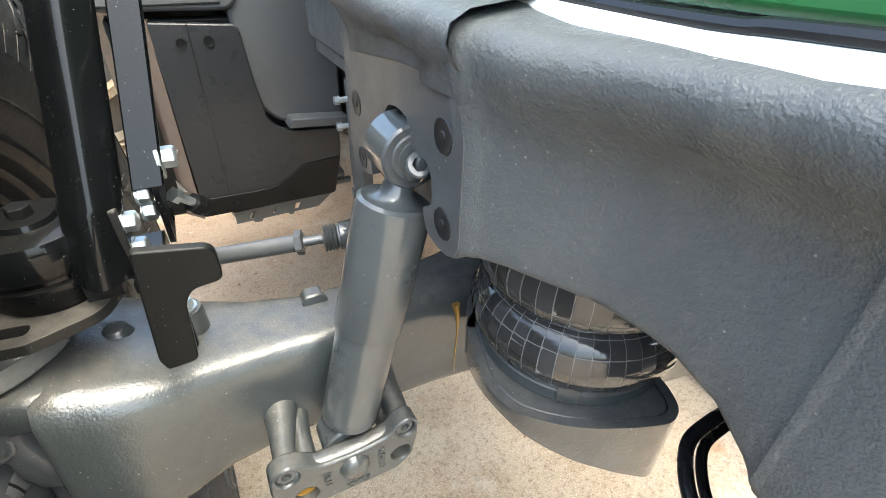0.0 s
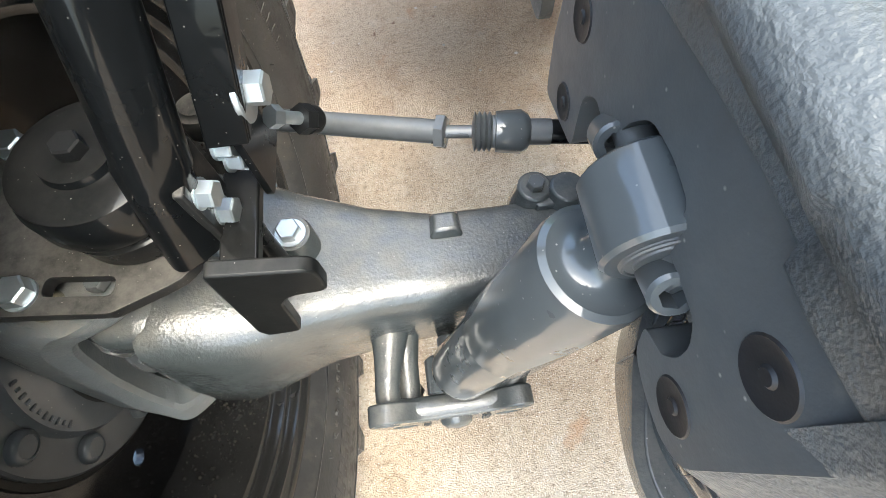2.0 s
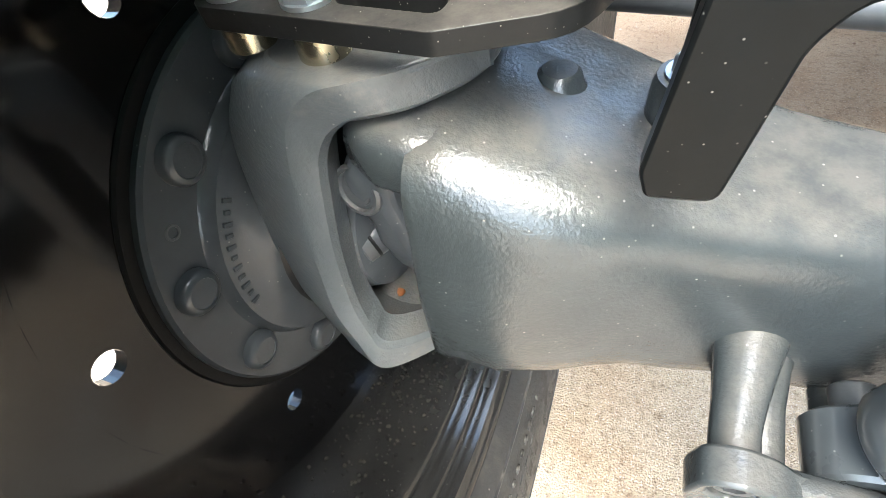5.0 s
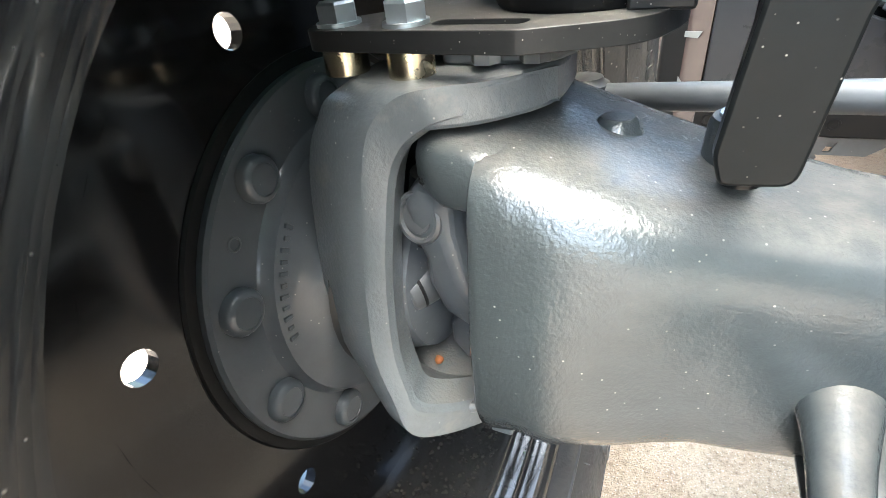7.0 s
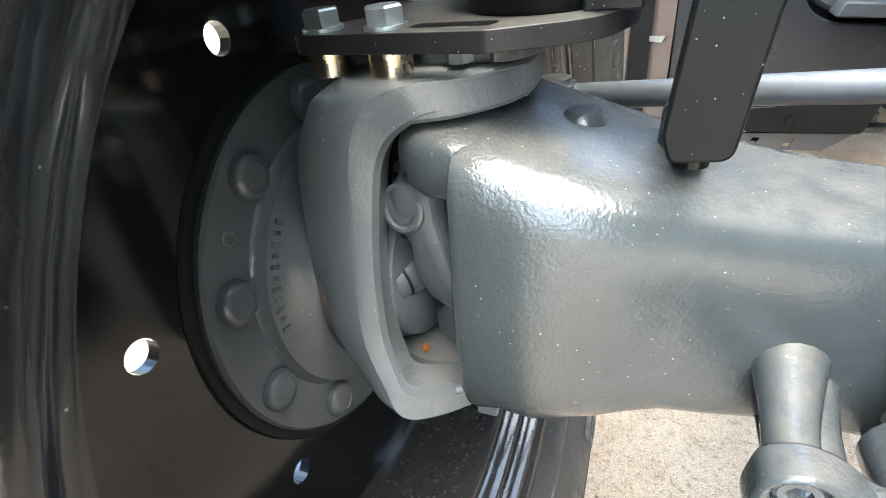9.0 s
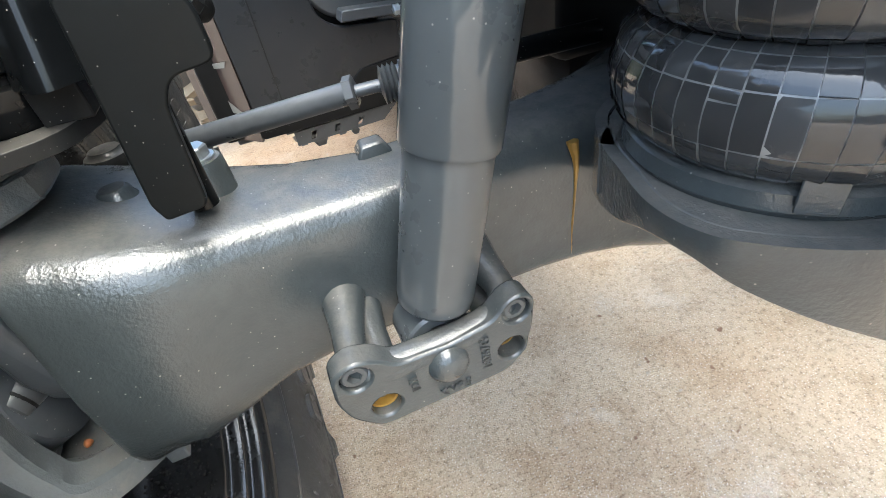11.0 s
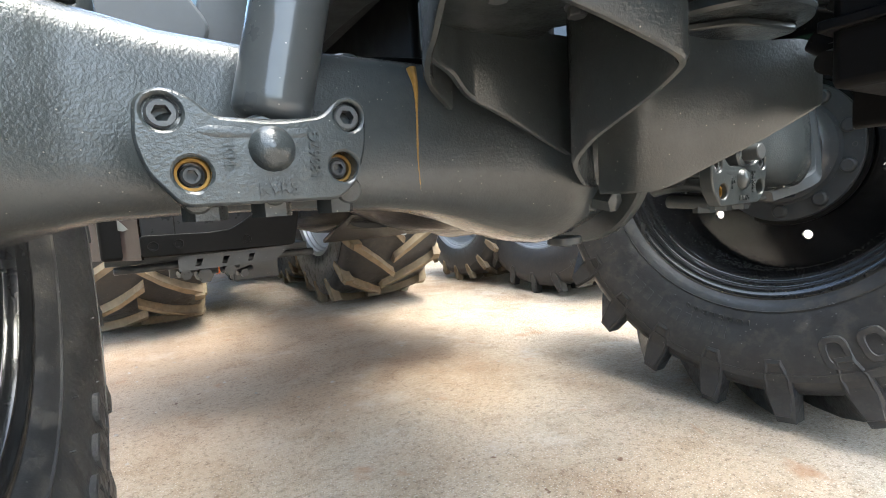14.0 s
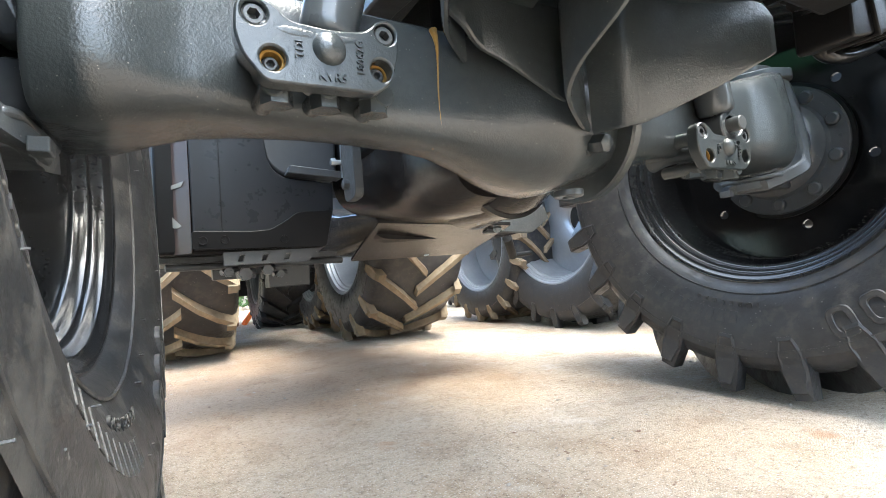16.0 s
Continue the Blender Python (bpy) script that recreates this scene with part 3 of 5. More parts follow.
    for side in (1, -1):
        for i in range(lugs):
            o = new("lug", base[side])
            o.parent = w
            o.matrix_basis = Matrix.Rotation(spin + 2 * math.pi * (i + (0.5 if side < 0 else 0)) / lugs, 4, "X")
    return w


NEAR = pose(-0.512, 0.197, 0.722, 0, -3, -2.0)
FAR = pose(1.455, 0.245, 0.722, 0, -2, 184)


def plate(outline, holes, lo, hi, axis="z"):
    """A flat plate with holes through it."""
    bm = bmesh.new()
    def at(u, v, w):
        return {"x": (w, u, v), "y": (u, w, v), "z": (u, v, w)}[axis]
    loops = [outline, *holes]
    for w in (lo, hi):
        edges = []
        for lp in loops:
            vs = [bm.verts.new(at(u, v, w)) for u, v in lp]
            edges += [bm.edges.new((vs[i], vs[(i + 1) % len(vs)])) for i in range(len(vs))]
        bmesh.ops.triangle_fill(bm, use_beauty=True, use_dissolve=False, edges=edges)
    bm.verts.ensure_lookup_table()
    total = sum(len(lp) for lp in loops)
    k = 0
    for lp in loops:
        n = len(lp)
        for i in range(n):
            a, b = k + i, k + (i + 1) % n
            bm.faces.new((bm.verts[a], bm.verts[b], bm.verts[total + b], bm.verts[total + a]))
        k += n
    bm.verts.index_update()
    geo = [tuple(v.co) for v in bm.verts], [tuple(v.index for v in f.verts) for f in bm.faces]
    bm.free()
    return geo


def circle(u, v, r, n=20):
    return [(u + r * math.cos(2 * math.pi * i / n), v + r * math.sin(2 * math.pi * i / n)) for i in range(n)]


# ---- axle ----
def section(x, y0, y1, z0, z1, power=4.0, n=40):
    out = []
    for k in range(n):
        t = 2 * math.pi * k / n
        c, s = math.cos(t), math.sin(t)
        out.append((x, (y0 + y1) / 2 + (y1 - y0) / 2 * math.copysign(abs(c) ** (2 / power), c), (z0 + z1) / 2 + (z1 - z0) / 2 * math.copysign(abs(s) ** (2 / power), s)))
    return out


MID = 0.435
HALF = [(-0.3285, 0.086, 0.316, 0.65, 0.876, 7), (-0.326, 0.0825, 0.3185, 0.645, 0.88, 7), (-0.32, 0.081, 0.319, 0.642, 0.882, 6.5), (-0.3, 0.08, 0.318, 0.64, 0.881, 5), (-0.27, 0.077, 0.315, 0.638, 0.872, 4.8), (-0.22, 0.082, 0.3, 0.64, 0.858, 4.8), (-0.17, 0.096, 0.28, 0.645, 0.846, 4.8),
        (-0.1, 0.11, 0.256, 0.647, 0.834, 4.8), (-0.02, 0.115, 0.238, 0.646, 0.828, 4.8), (0.06, 0.115, 0.238, 0.643, 0.828, 4.8), (0.14, 0.113, 0.245, 0.638, 0.83, 4.0), (0.2, 0.11, 0.26, 0.63, 0.83, 3.8), (0.26, 0.1, 0.29, 0.612, 0.832, 3.2),
        (0.32, 0.075, 0.335, 0.588, 0.84, 2.7), (0.37, 0.05, 0.365, 0.57, 0.848, 2.4), (0.405, 0.042, 0.37, 0.563, 0.85, 2.3)]
HALF = [(x, y0, y1, z0 - (0.018 if x < -0.25 else 0.006 if x < -0.2 else 0.0), z1 + 0.006, p) for x, y0, y1, z0, z1, p in HALF]
HALF = [(x if x < 0.06 else 0.06 + (x - 0.06) * (MID - 0.06) / 0.345, *r) for x, *r in HALF]


def bulged(ring_, x):
    """Swell the lower front of the housing's end block and hollow the waist beside it."""
    out = []
    for px, y, z in ring_:
        front = max(0.0, min(1.0, (0.2 - y) / 0.08))
        swell = max(0.0, min(1.0, (-0.215 - x) / 0.06)) * math.exp(-((z - 0.715) / 0.062) ** 2)
        hollow = math.exp(-((x + 0.185) / 0.03) ** 2) * math.exp(-((z - 0.75) / 0.09) ** 2)
        out.append((px, y - front * (0.016 * swell - 0.006 * hollow), z))
    return out


axle = thing("front_axle", "glossy grey painted cast steel front axle", "axle")
HALF = sorted(HALF + [tuple((a + b) / 2 for a, b in zip(p, q)) for p, q in zip(HALF[3:8], HALF[4:9])])
rings = [bulged(section(*h), h[0]) for h in HALF] + [bulged(section(2 * MID - h[0], *h[1:]), h[0]) for h in reversed(HALF[:-1])]
part("housing", loft(rings), cast_grey, axle, "glossy grey cast housing with drips in the paint", sharp=50)

for sx in (-1, 1):
    f = (lambda x: x) if sx < 0 else (lambda x: 2 * MID - x)
    part("kingpin_ear", loft([section(f(x), *r) for x, *r in ((-0.24, 0.13, 0.27, 0.8, 0.86, 3), (-0.28, 0.11, 0.28, 0.815, 0.879, 3.5), (-0.32, 0.1, 0.285, 0.83, 0.892, 4), (-0.352, 0.1, 0.28, 0.835, 0.897, 4), (-0.372, 0.112, 0.27, 0.84, 0.894, 3.5), (-0.378, 0.13, 0.25, 0.85, 0.886, 3))]), cast_grey, axle, "cast ear that carries the kingpin", sharp=50)
    part("breather_boss", loft([[(f(-0.010) + a * k, 0.205 + b * k, z + 0.005) for a, b in ((-0.017, -0.013), (0.017, -0.013), (0.015, 0.015), (-0.015, 0.015))] for z, k in ((0.81, 1.25), (0.832, 1.1), (0.842, 0.75))]), cast_grey, axle, "square cast boss", bevel=0.003)
    part("bolt_boss", lathe([(-0.04, 0.03), (0.0, 0.024), (0.05, 0.022), (0.054, 0.02)], (f(-0.173), 0.195, 0.83), (f(-0.173), 0.195, 1), 24), cast_grey, axle, "round cast boss")
    hex_bolt((f(-0.173), 0.195, 0.884), (0, 0, 1), 0.022, 0.011, 0.032, axle)
    part("pivot_nub", lathe([(-0.02, 0.03), (-0.004, 0.022), (0.004, 0.0165), (0.01, 0.0145), (0.0125, 0.0115), (0.0125, 0.0)], (f(-0.252), 0.2, 0.867), (f(-0.252), 0.2, 1), 24), cast_grey, axle, "round cast stub")
    mount = join(rod((f(0.1), 0.235, 0.80), (f(0.1), 0.235, 0.85), 0.028, 0.02), rod((f(0.135), 0.225, 0.80), (f(0.135), 0.225, 0.858), 0.026, 0.02), box(f(0.118) - 0.02, f(0.118) + 0.02, 0.21, 0.25, 0.8, 0.845))
    part("mount_boss", mount, cast_grey, axle, "pair of cast mounting bosses", bevel=0.003)
    hex_bolt((f(0.1), 0.235, 0.85), (0, 0, 1), 0.018, 0.008, 0, axle, flat_grey, label="grey painted bolt")
part("drain_plug", join(hexagon((0.469, 0.075, 0.636), (0.472, 0.035, 0.628), 0.03), rod((0.462, 0.1, 0.64), (0.469, 0.07, 0.636), 0.03, 0.02)), cast_grey, axle, "hexagon drain plug in the housing")
part("diff_ring", lathe([(-0.012, 0.1), (-0.012, 0.152), (-0.008, 0.156), (0.008, 0.156), (0.012, 0.152), (0.012, 0.1)], (0.58, 0.205, 0.707), (1, 0.205, 0.707), 48), cast_grey, axle, "cast ring of the differential housing")
part("bottom_plug", join(rod((0.497, 0.168, 0.57), (0.497, 0.168, 0.556), 0.03, n=28, chamfer=0.002), rod((0.497, 0.168, 0.557), (0.497, 0.168, 0.552), 0.012, n=16)), flat_grey, axle, "round oil plug under the housing")

tractor_wheel("wheel", "black farm tyre on a glossy black rim, close beside the axle", NEAR, 0.255, 0.33, 0.388, 0.662, 23, 0.055, parent=axle, bulge=0.03, spin=0.174, reach=0.06)
tractor_wheel("wheel", "black farm tyre on a black rim across the axle", FAR, 0.245, 0.33, 0.388, 0.662, 23, 0.055, parent=axle, bulge=0.03)

# ---- steering knuckles ----
def knuckle(m, label):
    """Yoke that holds the hub at the end of the axle; local frame as the near side."""
    k = thing("steering_knuckle", label, "knuckle", m, "steering knuckles")
    ridge = [(-0.288, 0.16, 0.924), (-0.322, 0.122, 0.925), (-0.35, 0.103, 0.926), (-0.37, 0.099, 0.922), (-0.385, 0.097, 0.912), (-0.397, 0.094, 0.895), (-0.405, 0.089, 0.86), (-0.412, 0.081, 0.8), (-0.413, 0.075, 0.76), (-0.412, 0.068, 0.715), (-0.399, 0.062, 0.673), (-0.384, 0.058, 0.638), (-0.36, 0.085, 0.615), (-0.325, 0.138, 0.591)]
    inner = [(-0.288, 0.164, 0.899), (-0.32, 0.128, 0.902), (-0.344, 0.107, 0.903), (-0.364, 0.104, 0.893), (-0.377, 0.103, 0.881), (-0.386, 0.1, 0.861), (-0.391, 0.094, 0.827), (-0.395, 0.088, 0.79), (-0.397, 0.084, 0.757), (-0.396, 0.078, 0.714), (-0.389, 0.073, 0.684), (-0.379, 0.071, 0.662), (-0.355, 0.097, 0.641), (-0.325, 0.142, 0.617)]
    back = [(-0.3, 0.185, 0.924), (-0.35, 0.15, 0.926), (-0.415, 0.132, 0.925), (-0.446, 0.127, 0.913), (-0.458, 0.125, 0.896), (-0.467, 0.121, 0.876), (-0.473, 0.117, 0.846), (-0.476, 0.109, 0.787), (-0.475, 0.102, 0.735), (-0.463, 0.096, 0.7), (-0.446, 0.092, 0.67), (-0.426, 0.09, 0.64), (-0.385, 0.112, 0.61), (-0.34, 0.16, 0.592)]
    rl, il, bl = (smooth_path(c, 5) for c in (ridge, inner, back))
    for s in (1, -1):
        rr = []
        for r, i, b in zip(rl, il, bl):
            m1, m2, m3 = r.lerp(b, 0.1), r.lerp(i, 0.2), r.lerp(i, 0.86)
            pts = [b + Vector((0, 0.05, 0)), b + Vector((0.004, 0.012, 0)), b.lerp(r, 0.12) + Vector((0, -0.005, 0)), b.lerp(r, 0.55) + Vector((0, -0.006, 0)), m1 + Vector((0, -0.001, 0)), r + Vector((0, 0.0008, 0)), m2, m3, i + Vector((0, 0.006, 0)), i + Vector((-0.006, 0.034, 0))]
            rr.append([(p.x, p.y if s > 0 else 0.39 - p.y, p.z) for p in pts])
        part("cheek", loft(rr), knuckle_grey, k, "smooth grey cast fork arm", sharp=26)
    part("top_lug", prism(rounded([(-0.42, 0.122), (-0.365, 0.1), (-0.325, 0.118), (-0.296, 0.15), (-0.286, 0.175), (-0.286, 0.23), (-0.315, 0.29), (-0.385, 0.315), (-0.425, 0.295)], 0.015), 0.898, 0.9255), knuckle_grey, k, "grey cast top lug", bevel=0.004)
    part("bottom_lug", prism(rounded([(-0.44, 0.13), (-0.345, 0.13), (-0.325, 0.17), (-0.325, 0.22), (-0.345, 0.26), (-0.44, 0.26)], 0.02), 0.596, 0.622), knuckle_grey, k, "grey cast bottom lug", bevel=0.005)
    part("seal_plate", prism(rounded([(-0.365, 0.15), (-0.29, 0.16), (-0.276, 0.195), (-0.31, 0.26), (-0.375, 0.27)], 0.012), 0.9255, 0.945), flat_grey, k, "dark grey kingpin cover", bevel=0.003)
    # Black here paints in the shade of the hub's inside.
    part("swivel_back", lathe([(0.0, 0.06), (0.03, 0.095), (0.05, 0.112)], (-0.41, 0.195, 0.722), (-1, 0.195, 0.722), 40), black_plate, k, "inside of the hub, coloured black for the shade in it")
    LEAN = Matrix.Translation((-0.5, 0.195, 0.722)) @ pose(0, 0, 0, 0, -3, -2) @ Matrix.Translation((0.5, -0.195, -0.722))
    part("hub", move(lathe([(-0.03, 0.1), (-0.03, 0.152), (-0.026, 0.1535), (-0.02, 0.152), (-0.016, 0.146), (-0.006, 0.142), (-0.002, 0.126), (0.012, 0.104), (0.05, 0.09), (0.08, 0.08), (0.09, 0.06)], (-0.476, 0.195, 0.722), (0, 0.195, 0.722), n=64), LEAN), hub_grey, k, "grey cast hub with raised casting marks")
    part("flange", move(ring((-0.5155, 0.195, 0.722), (-0.494, 0.195, 0.722), 0.196, 0.12, 72, 0.003), LEAN), hub_grey, k, "dark grey hub flange")
    part("brake_ring", move(ring((-0.514, 0.195, 0.722), (-0.503, 0.195, 0.722), 0.207, 0.12, 72, 0.002), LEAN), black_plastic, k, "black backing ring")
    for i in range(10):
        a = 2 * math.pi * i / 10 - radians(36.8)
        p = Vector((-0.494, 0.195 + 0.1675 * math.sin(a), 0.722 + 0.1675 * math.cos(a)))
        part("wheel_bolt", move(lathe([(0, 0.0195), (0.006, 0.0192), (0.0095, 0.0165), (0.0105, 0.013), (0.0095, 0.0125), (0.0095, 0.0)], p, p + Vector((1, 0, 0)), 20), LEAN), hub_grey, k, "round grey wheel bolt head")
    for i in range(11):
        a, tall = radians(-47 - 4.2 * i), (0.0045, 0.003, 0.0045, 0.0035)[i % 4]
        p = Vector((-0.4815, 0.195 + 0.1335 * math.sin(a), 0.722 + 0.1335 * math.cos(a)))
        part("cast_mark", move(move(box(-0.002, 0.0028, -0.0021, 0.0021, -tall, tall), Matrix.Translation(p) @ Matrix.Rotation(-a, 4, "X")), LEAN), hub_grey, k, bevel=0.0006)
    for a in (-54.8, 89.2):
        p = Vector((-0.494, 0.195 + 0.172 * math.sin(radians(a)), 0.722 + 0.172 * math.cos(radians(a))))
        part("centre_mark", move(ring(p - Vector((0.002, 0, 0)), p + Vector((0.001, 0, 0)), 0.0065, 0.0045, 18, 0.0004), LEAN), flat_grey, k, "small turned ring in the flange")
    # universal joint seen through the fork
    part("joint_fork", loft([[(x + u * w, 0.132 + v * 0.02 + dy, z) for u, v in ((-1, 0), (-0.8, -0.75), (-0.2, -1), (0.5, -1), (1, -0.6), (1, 1), (-1, 1))] for x, z, w, dy in ((-0.366, 0.852, 0.017, 0.006), (-0.37, 0.838, 0.024, 0.0), (-0.369, 0.815, 0.023, 0.0), (-0.362, 0.79, 0.02, 0.0), (-0.358, 0.765, 0.024, 0.0), (-0.347, 0.735, 0.028, 0.004), (-0.335, 0.715, 0.02, 0.012))]), hub_grey, k, "smooth grey joint fork", bevel=0.005, sharp=30)
    # Joint body coloured black to carry the shade inside the fork.
    part("shaft_ball", lathe([(0, 0.02), (0.012, 0.045), (0.035, 0.058), (0.06, 0.05), (0.08, 0.03)], (-0.43, 0.21, 0.752), (0, 0.21, 0.742), 32), black_plate, k, "dusty joint body, coloured black for the shade in the fork")
    part("cross_arm", join(rod((-0.385, 0.165, 0.84), (-0.395, 0.165, 0.78), 0.02, 0.024), rod((-0.41, 0.16, 0.775), (-0.365, 0.165, 0.76), 0.018)), black_plate, k, "black joint cross")
    # Dark sheet added to keep light out and stand for the fork's inner shade.
    part("cavity_web", prism(rounded([(-0.455, 0.6), (-0.335, 0.6), (-0.335, 0.885), (-0.455, 0.895)], 0.02), 0.205, 0.225, "y"), black_plate, k, "dark sheet added to shade the inside of the fork")
    part("lower_fork", loft([[(x + a * w, 0.15 + b, z) for a, b in ((-1, 0.008), (-0.5, 0), (0.6, 0), (1, 0.012), (1, 0.06), (-1, 0.06))] for x, z, w in ((-0.345, 0.705, 0.02), (-0.352, 0.685, 0.032), (-0.35, 0.66, 0.034), (-0.34, 0.638, 0.026))]), hub_grey, k, "dusty grey lower joint fork", bevel=0.004)
    part("swivel_floor", loft([[(x, y, z) for x, y in rounded([(-0.43, 0.1), (-0.335, 0.105), (-0.325, 0.28), (-0.43, 0.29)], 0.02)] for z in (0.622, 0.634)]), knuckle_grey, k, "dusty cast floor of the fork", bevel=0.004)
    for p, d in (((-0.379, 0.116, 0.826), (-0.25, -1, 0.25)), ((-0.41, 0.13, 0.737), (-0.75, -1, -0.2))):
        part("bearing_cap", lathe([(-0.03, 0.021), (0.0, 0.021), (0.002, 0.019), (0.002, 0.0165), (-0.001, 0.0155), (-0.001, 0.013), (0.001, 0.012), (0.001, 0.0)], p, Vector(p) + Vector(d), 28), steel, k, "round steel bearing cap")
        part("cap_seal", ring(Vector(p) - Vector(d).normalized() * 0.012, Vector(p) - Vector(d).normalized() * 0.008, 0.0216, 0.019, 24), black_plastic if d[2] < 0 else dull_orange, k, "rubber seal of the joint")
    part("grease_nipple", lathe([(0, 0.0045), (0.004, 0.004), (0.007, 0.0015)], (-0.392, 0.142, 0.646), (-0.392, 0, 0.656), 12), dull_orange, k, "orange grease cap")
    part("lock_tab", box(-0.333, -0.312, 0.118, 0.15, 0.588, 0.606), knuckle_grey, k, bevel=0.002)
    return k


near_knuckle = knuckle(pose(0, 0, 0), "grey cast steering knuckle with hub bolted to the black wheel disc")
far_knuckle = copy_thing(near_knuckle, Matrix.Translation((2 * MID + 0.072, 0.435, 0)) @ Matrix.Rotation(math.pi, 4, "Z"))
tagged(far_knuckle, "grey cast steering knuckle across the axle")

# ---- shock absorber ----
SH0, SH1 = Vector((-0.02, 0.058, 0.702)), Vector((0.083, 0.06, 1.107))
shock = thing("shock_absorber", "grey painted shock absorber between axle and frame", "shock absorber")
sd = (SH1 - SH0).normalized()
L = (SH1 - SH0).length
part("cover", lathe([(L - 0.03, 0.014), (L - 0.046, 0.018), (L - 0.053, 0.024), (L - 0.055, 0.032), (L - 0.054, 0.037), (L - 0.057, 0.0415), (L - 0.063, 0.0428), (L - 0.22, 0.0428), (L - 0.223, 0.0418), (L - 0.223, 0.039)], SH0, SH1, 48), smooth_grey, shock, "grey painted upper cover tube")
part("body", lathe([(0.03, 0.024), (0.034, 0.034), (0.04, 0.038), (0.05, 0.0385), (L - 0.1, 0.0385)], SH0, SH1, 48), smooth_grey, shock, "grey painted lower tube")
part("upper_eye", ring(SH1 + Vector((0, -0.022, 0)), SH1 + Vector((0, 0.03, 0)), 0.034, 0.0245, 64, 0.0025), smooth_grey, shock, "glossy grey mounting eye")
part("lower_eye", ring(SH0 + Vector((0, -0.024, 0)), SH0 + Vector((0, 0.024, 0)), 0.036, 0.022, 40, 0.003), smooth_grey, shock, "grey mounting eye")
part("upper_bush", ring(SH1 + Vector((0, -0.023, 0)), SH1 + Vector((0, 0.034, 0)), 0.0247, 0.011, 36), flat_grey, shock, "grey bush")
part("bush_ring", lathe([(0, 0.0245), (0.001, 0.0235), (0.001, 0.022), (-0.002, 0.021), (-0.002, 0.019), (0.001, 0.017), (0.001, 0.012)], SH1 + Vector((0, -0.0235, 0)), SH1 + Vector((0, -1, 0)), 40), flat_grey, shock, "stepped steel bush face")
part("upper_pin", rod(SH1 + Vector((0.006, -0.04, 0)), SH1 + Vector((0.006, 0.06, 0)), 0.012, chamfer=0.002), flat_grey, shock, "grey cross pin")
part("lower_pin", rod(SH0 + Vector((0, -0.05, 0)), SH0 + Vector((0, 0.05, 0)), 0.016, chamfer=0.002), flat_grey, shock, "grey lower pin")

# ---- clamp ----
clamp = thing("shock_clamp", "grey cast clamp bolted to the axle, holding the shock absorber", "clamp")
part("bar", plate(rounded([(-0.124, 0.682), (-0.1, 0.652), (0.036, 0.653), (0.056, 0.67), (0.066, 0.704), (0.07, 0.74), (0.058, 0.753), (0.04, 0.748), (0.024, 0.731), (-0.02, 0.725), (-0.07, 0.728), (-0.086, 0.744), (-0.108, 0.752), (-0.128, 0.742), (-0.131, 0.708)], 0.01), [circle(-0.09, 0.68, 0.0145), circle(0.042, 0.684, 0.0145), circle(-0.108, 0.73, 0.0142), circle(0.05, 0.732, 0.0142)], 0.005, 0.03, "y"), cast_grey, clamp, "grey cast bar with raised letters", bevel=0.003, sharp=50)
part("yoke", tube([(-0.092, 0.135, 0.728), (-0.098, 0.09, 0.726), (-0.104, 0.045, 0.722), (-0.1, 0.026, 0.718), (-0.08, 0.02, 0.716), (-0.03, 0.02, 0.714), (0.01, 0.02, 0.716), (0.038, 0.024, 0.722), (0.052, 0.04, 0.728), (0.052, 0.085, 0.732), (0.05, 0.135, 0.734)], lambda t: 0.0155 + 0.014 * max(0, (abs(2 * t - 1) - 0.62) / 0.38) ** 1.6, 18, 6), cast_grey, clamp, "rounded cast yoke growing out of the axle")
for x in (-0.08, 0.04):
    part("arm", lathe([(0.0, 0.015), (0.05, 0.016), (0.08, 0.02), (0.1, 0.026), (0.12, 0.034)], (x, 0.03, 0.69), (x * 0.99, 0.13, 0.705), 24), cast_grey, clamp, "grey cast arm")
part("dome", lathe([(0, 0.021), (0.006, 0.019), (0.011, 0.013), (0.013, 0.0)], (-0.024, 0.006, 0.701), (-0.024, -1, 0.701), 24), cast_grey, clamp)

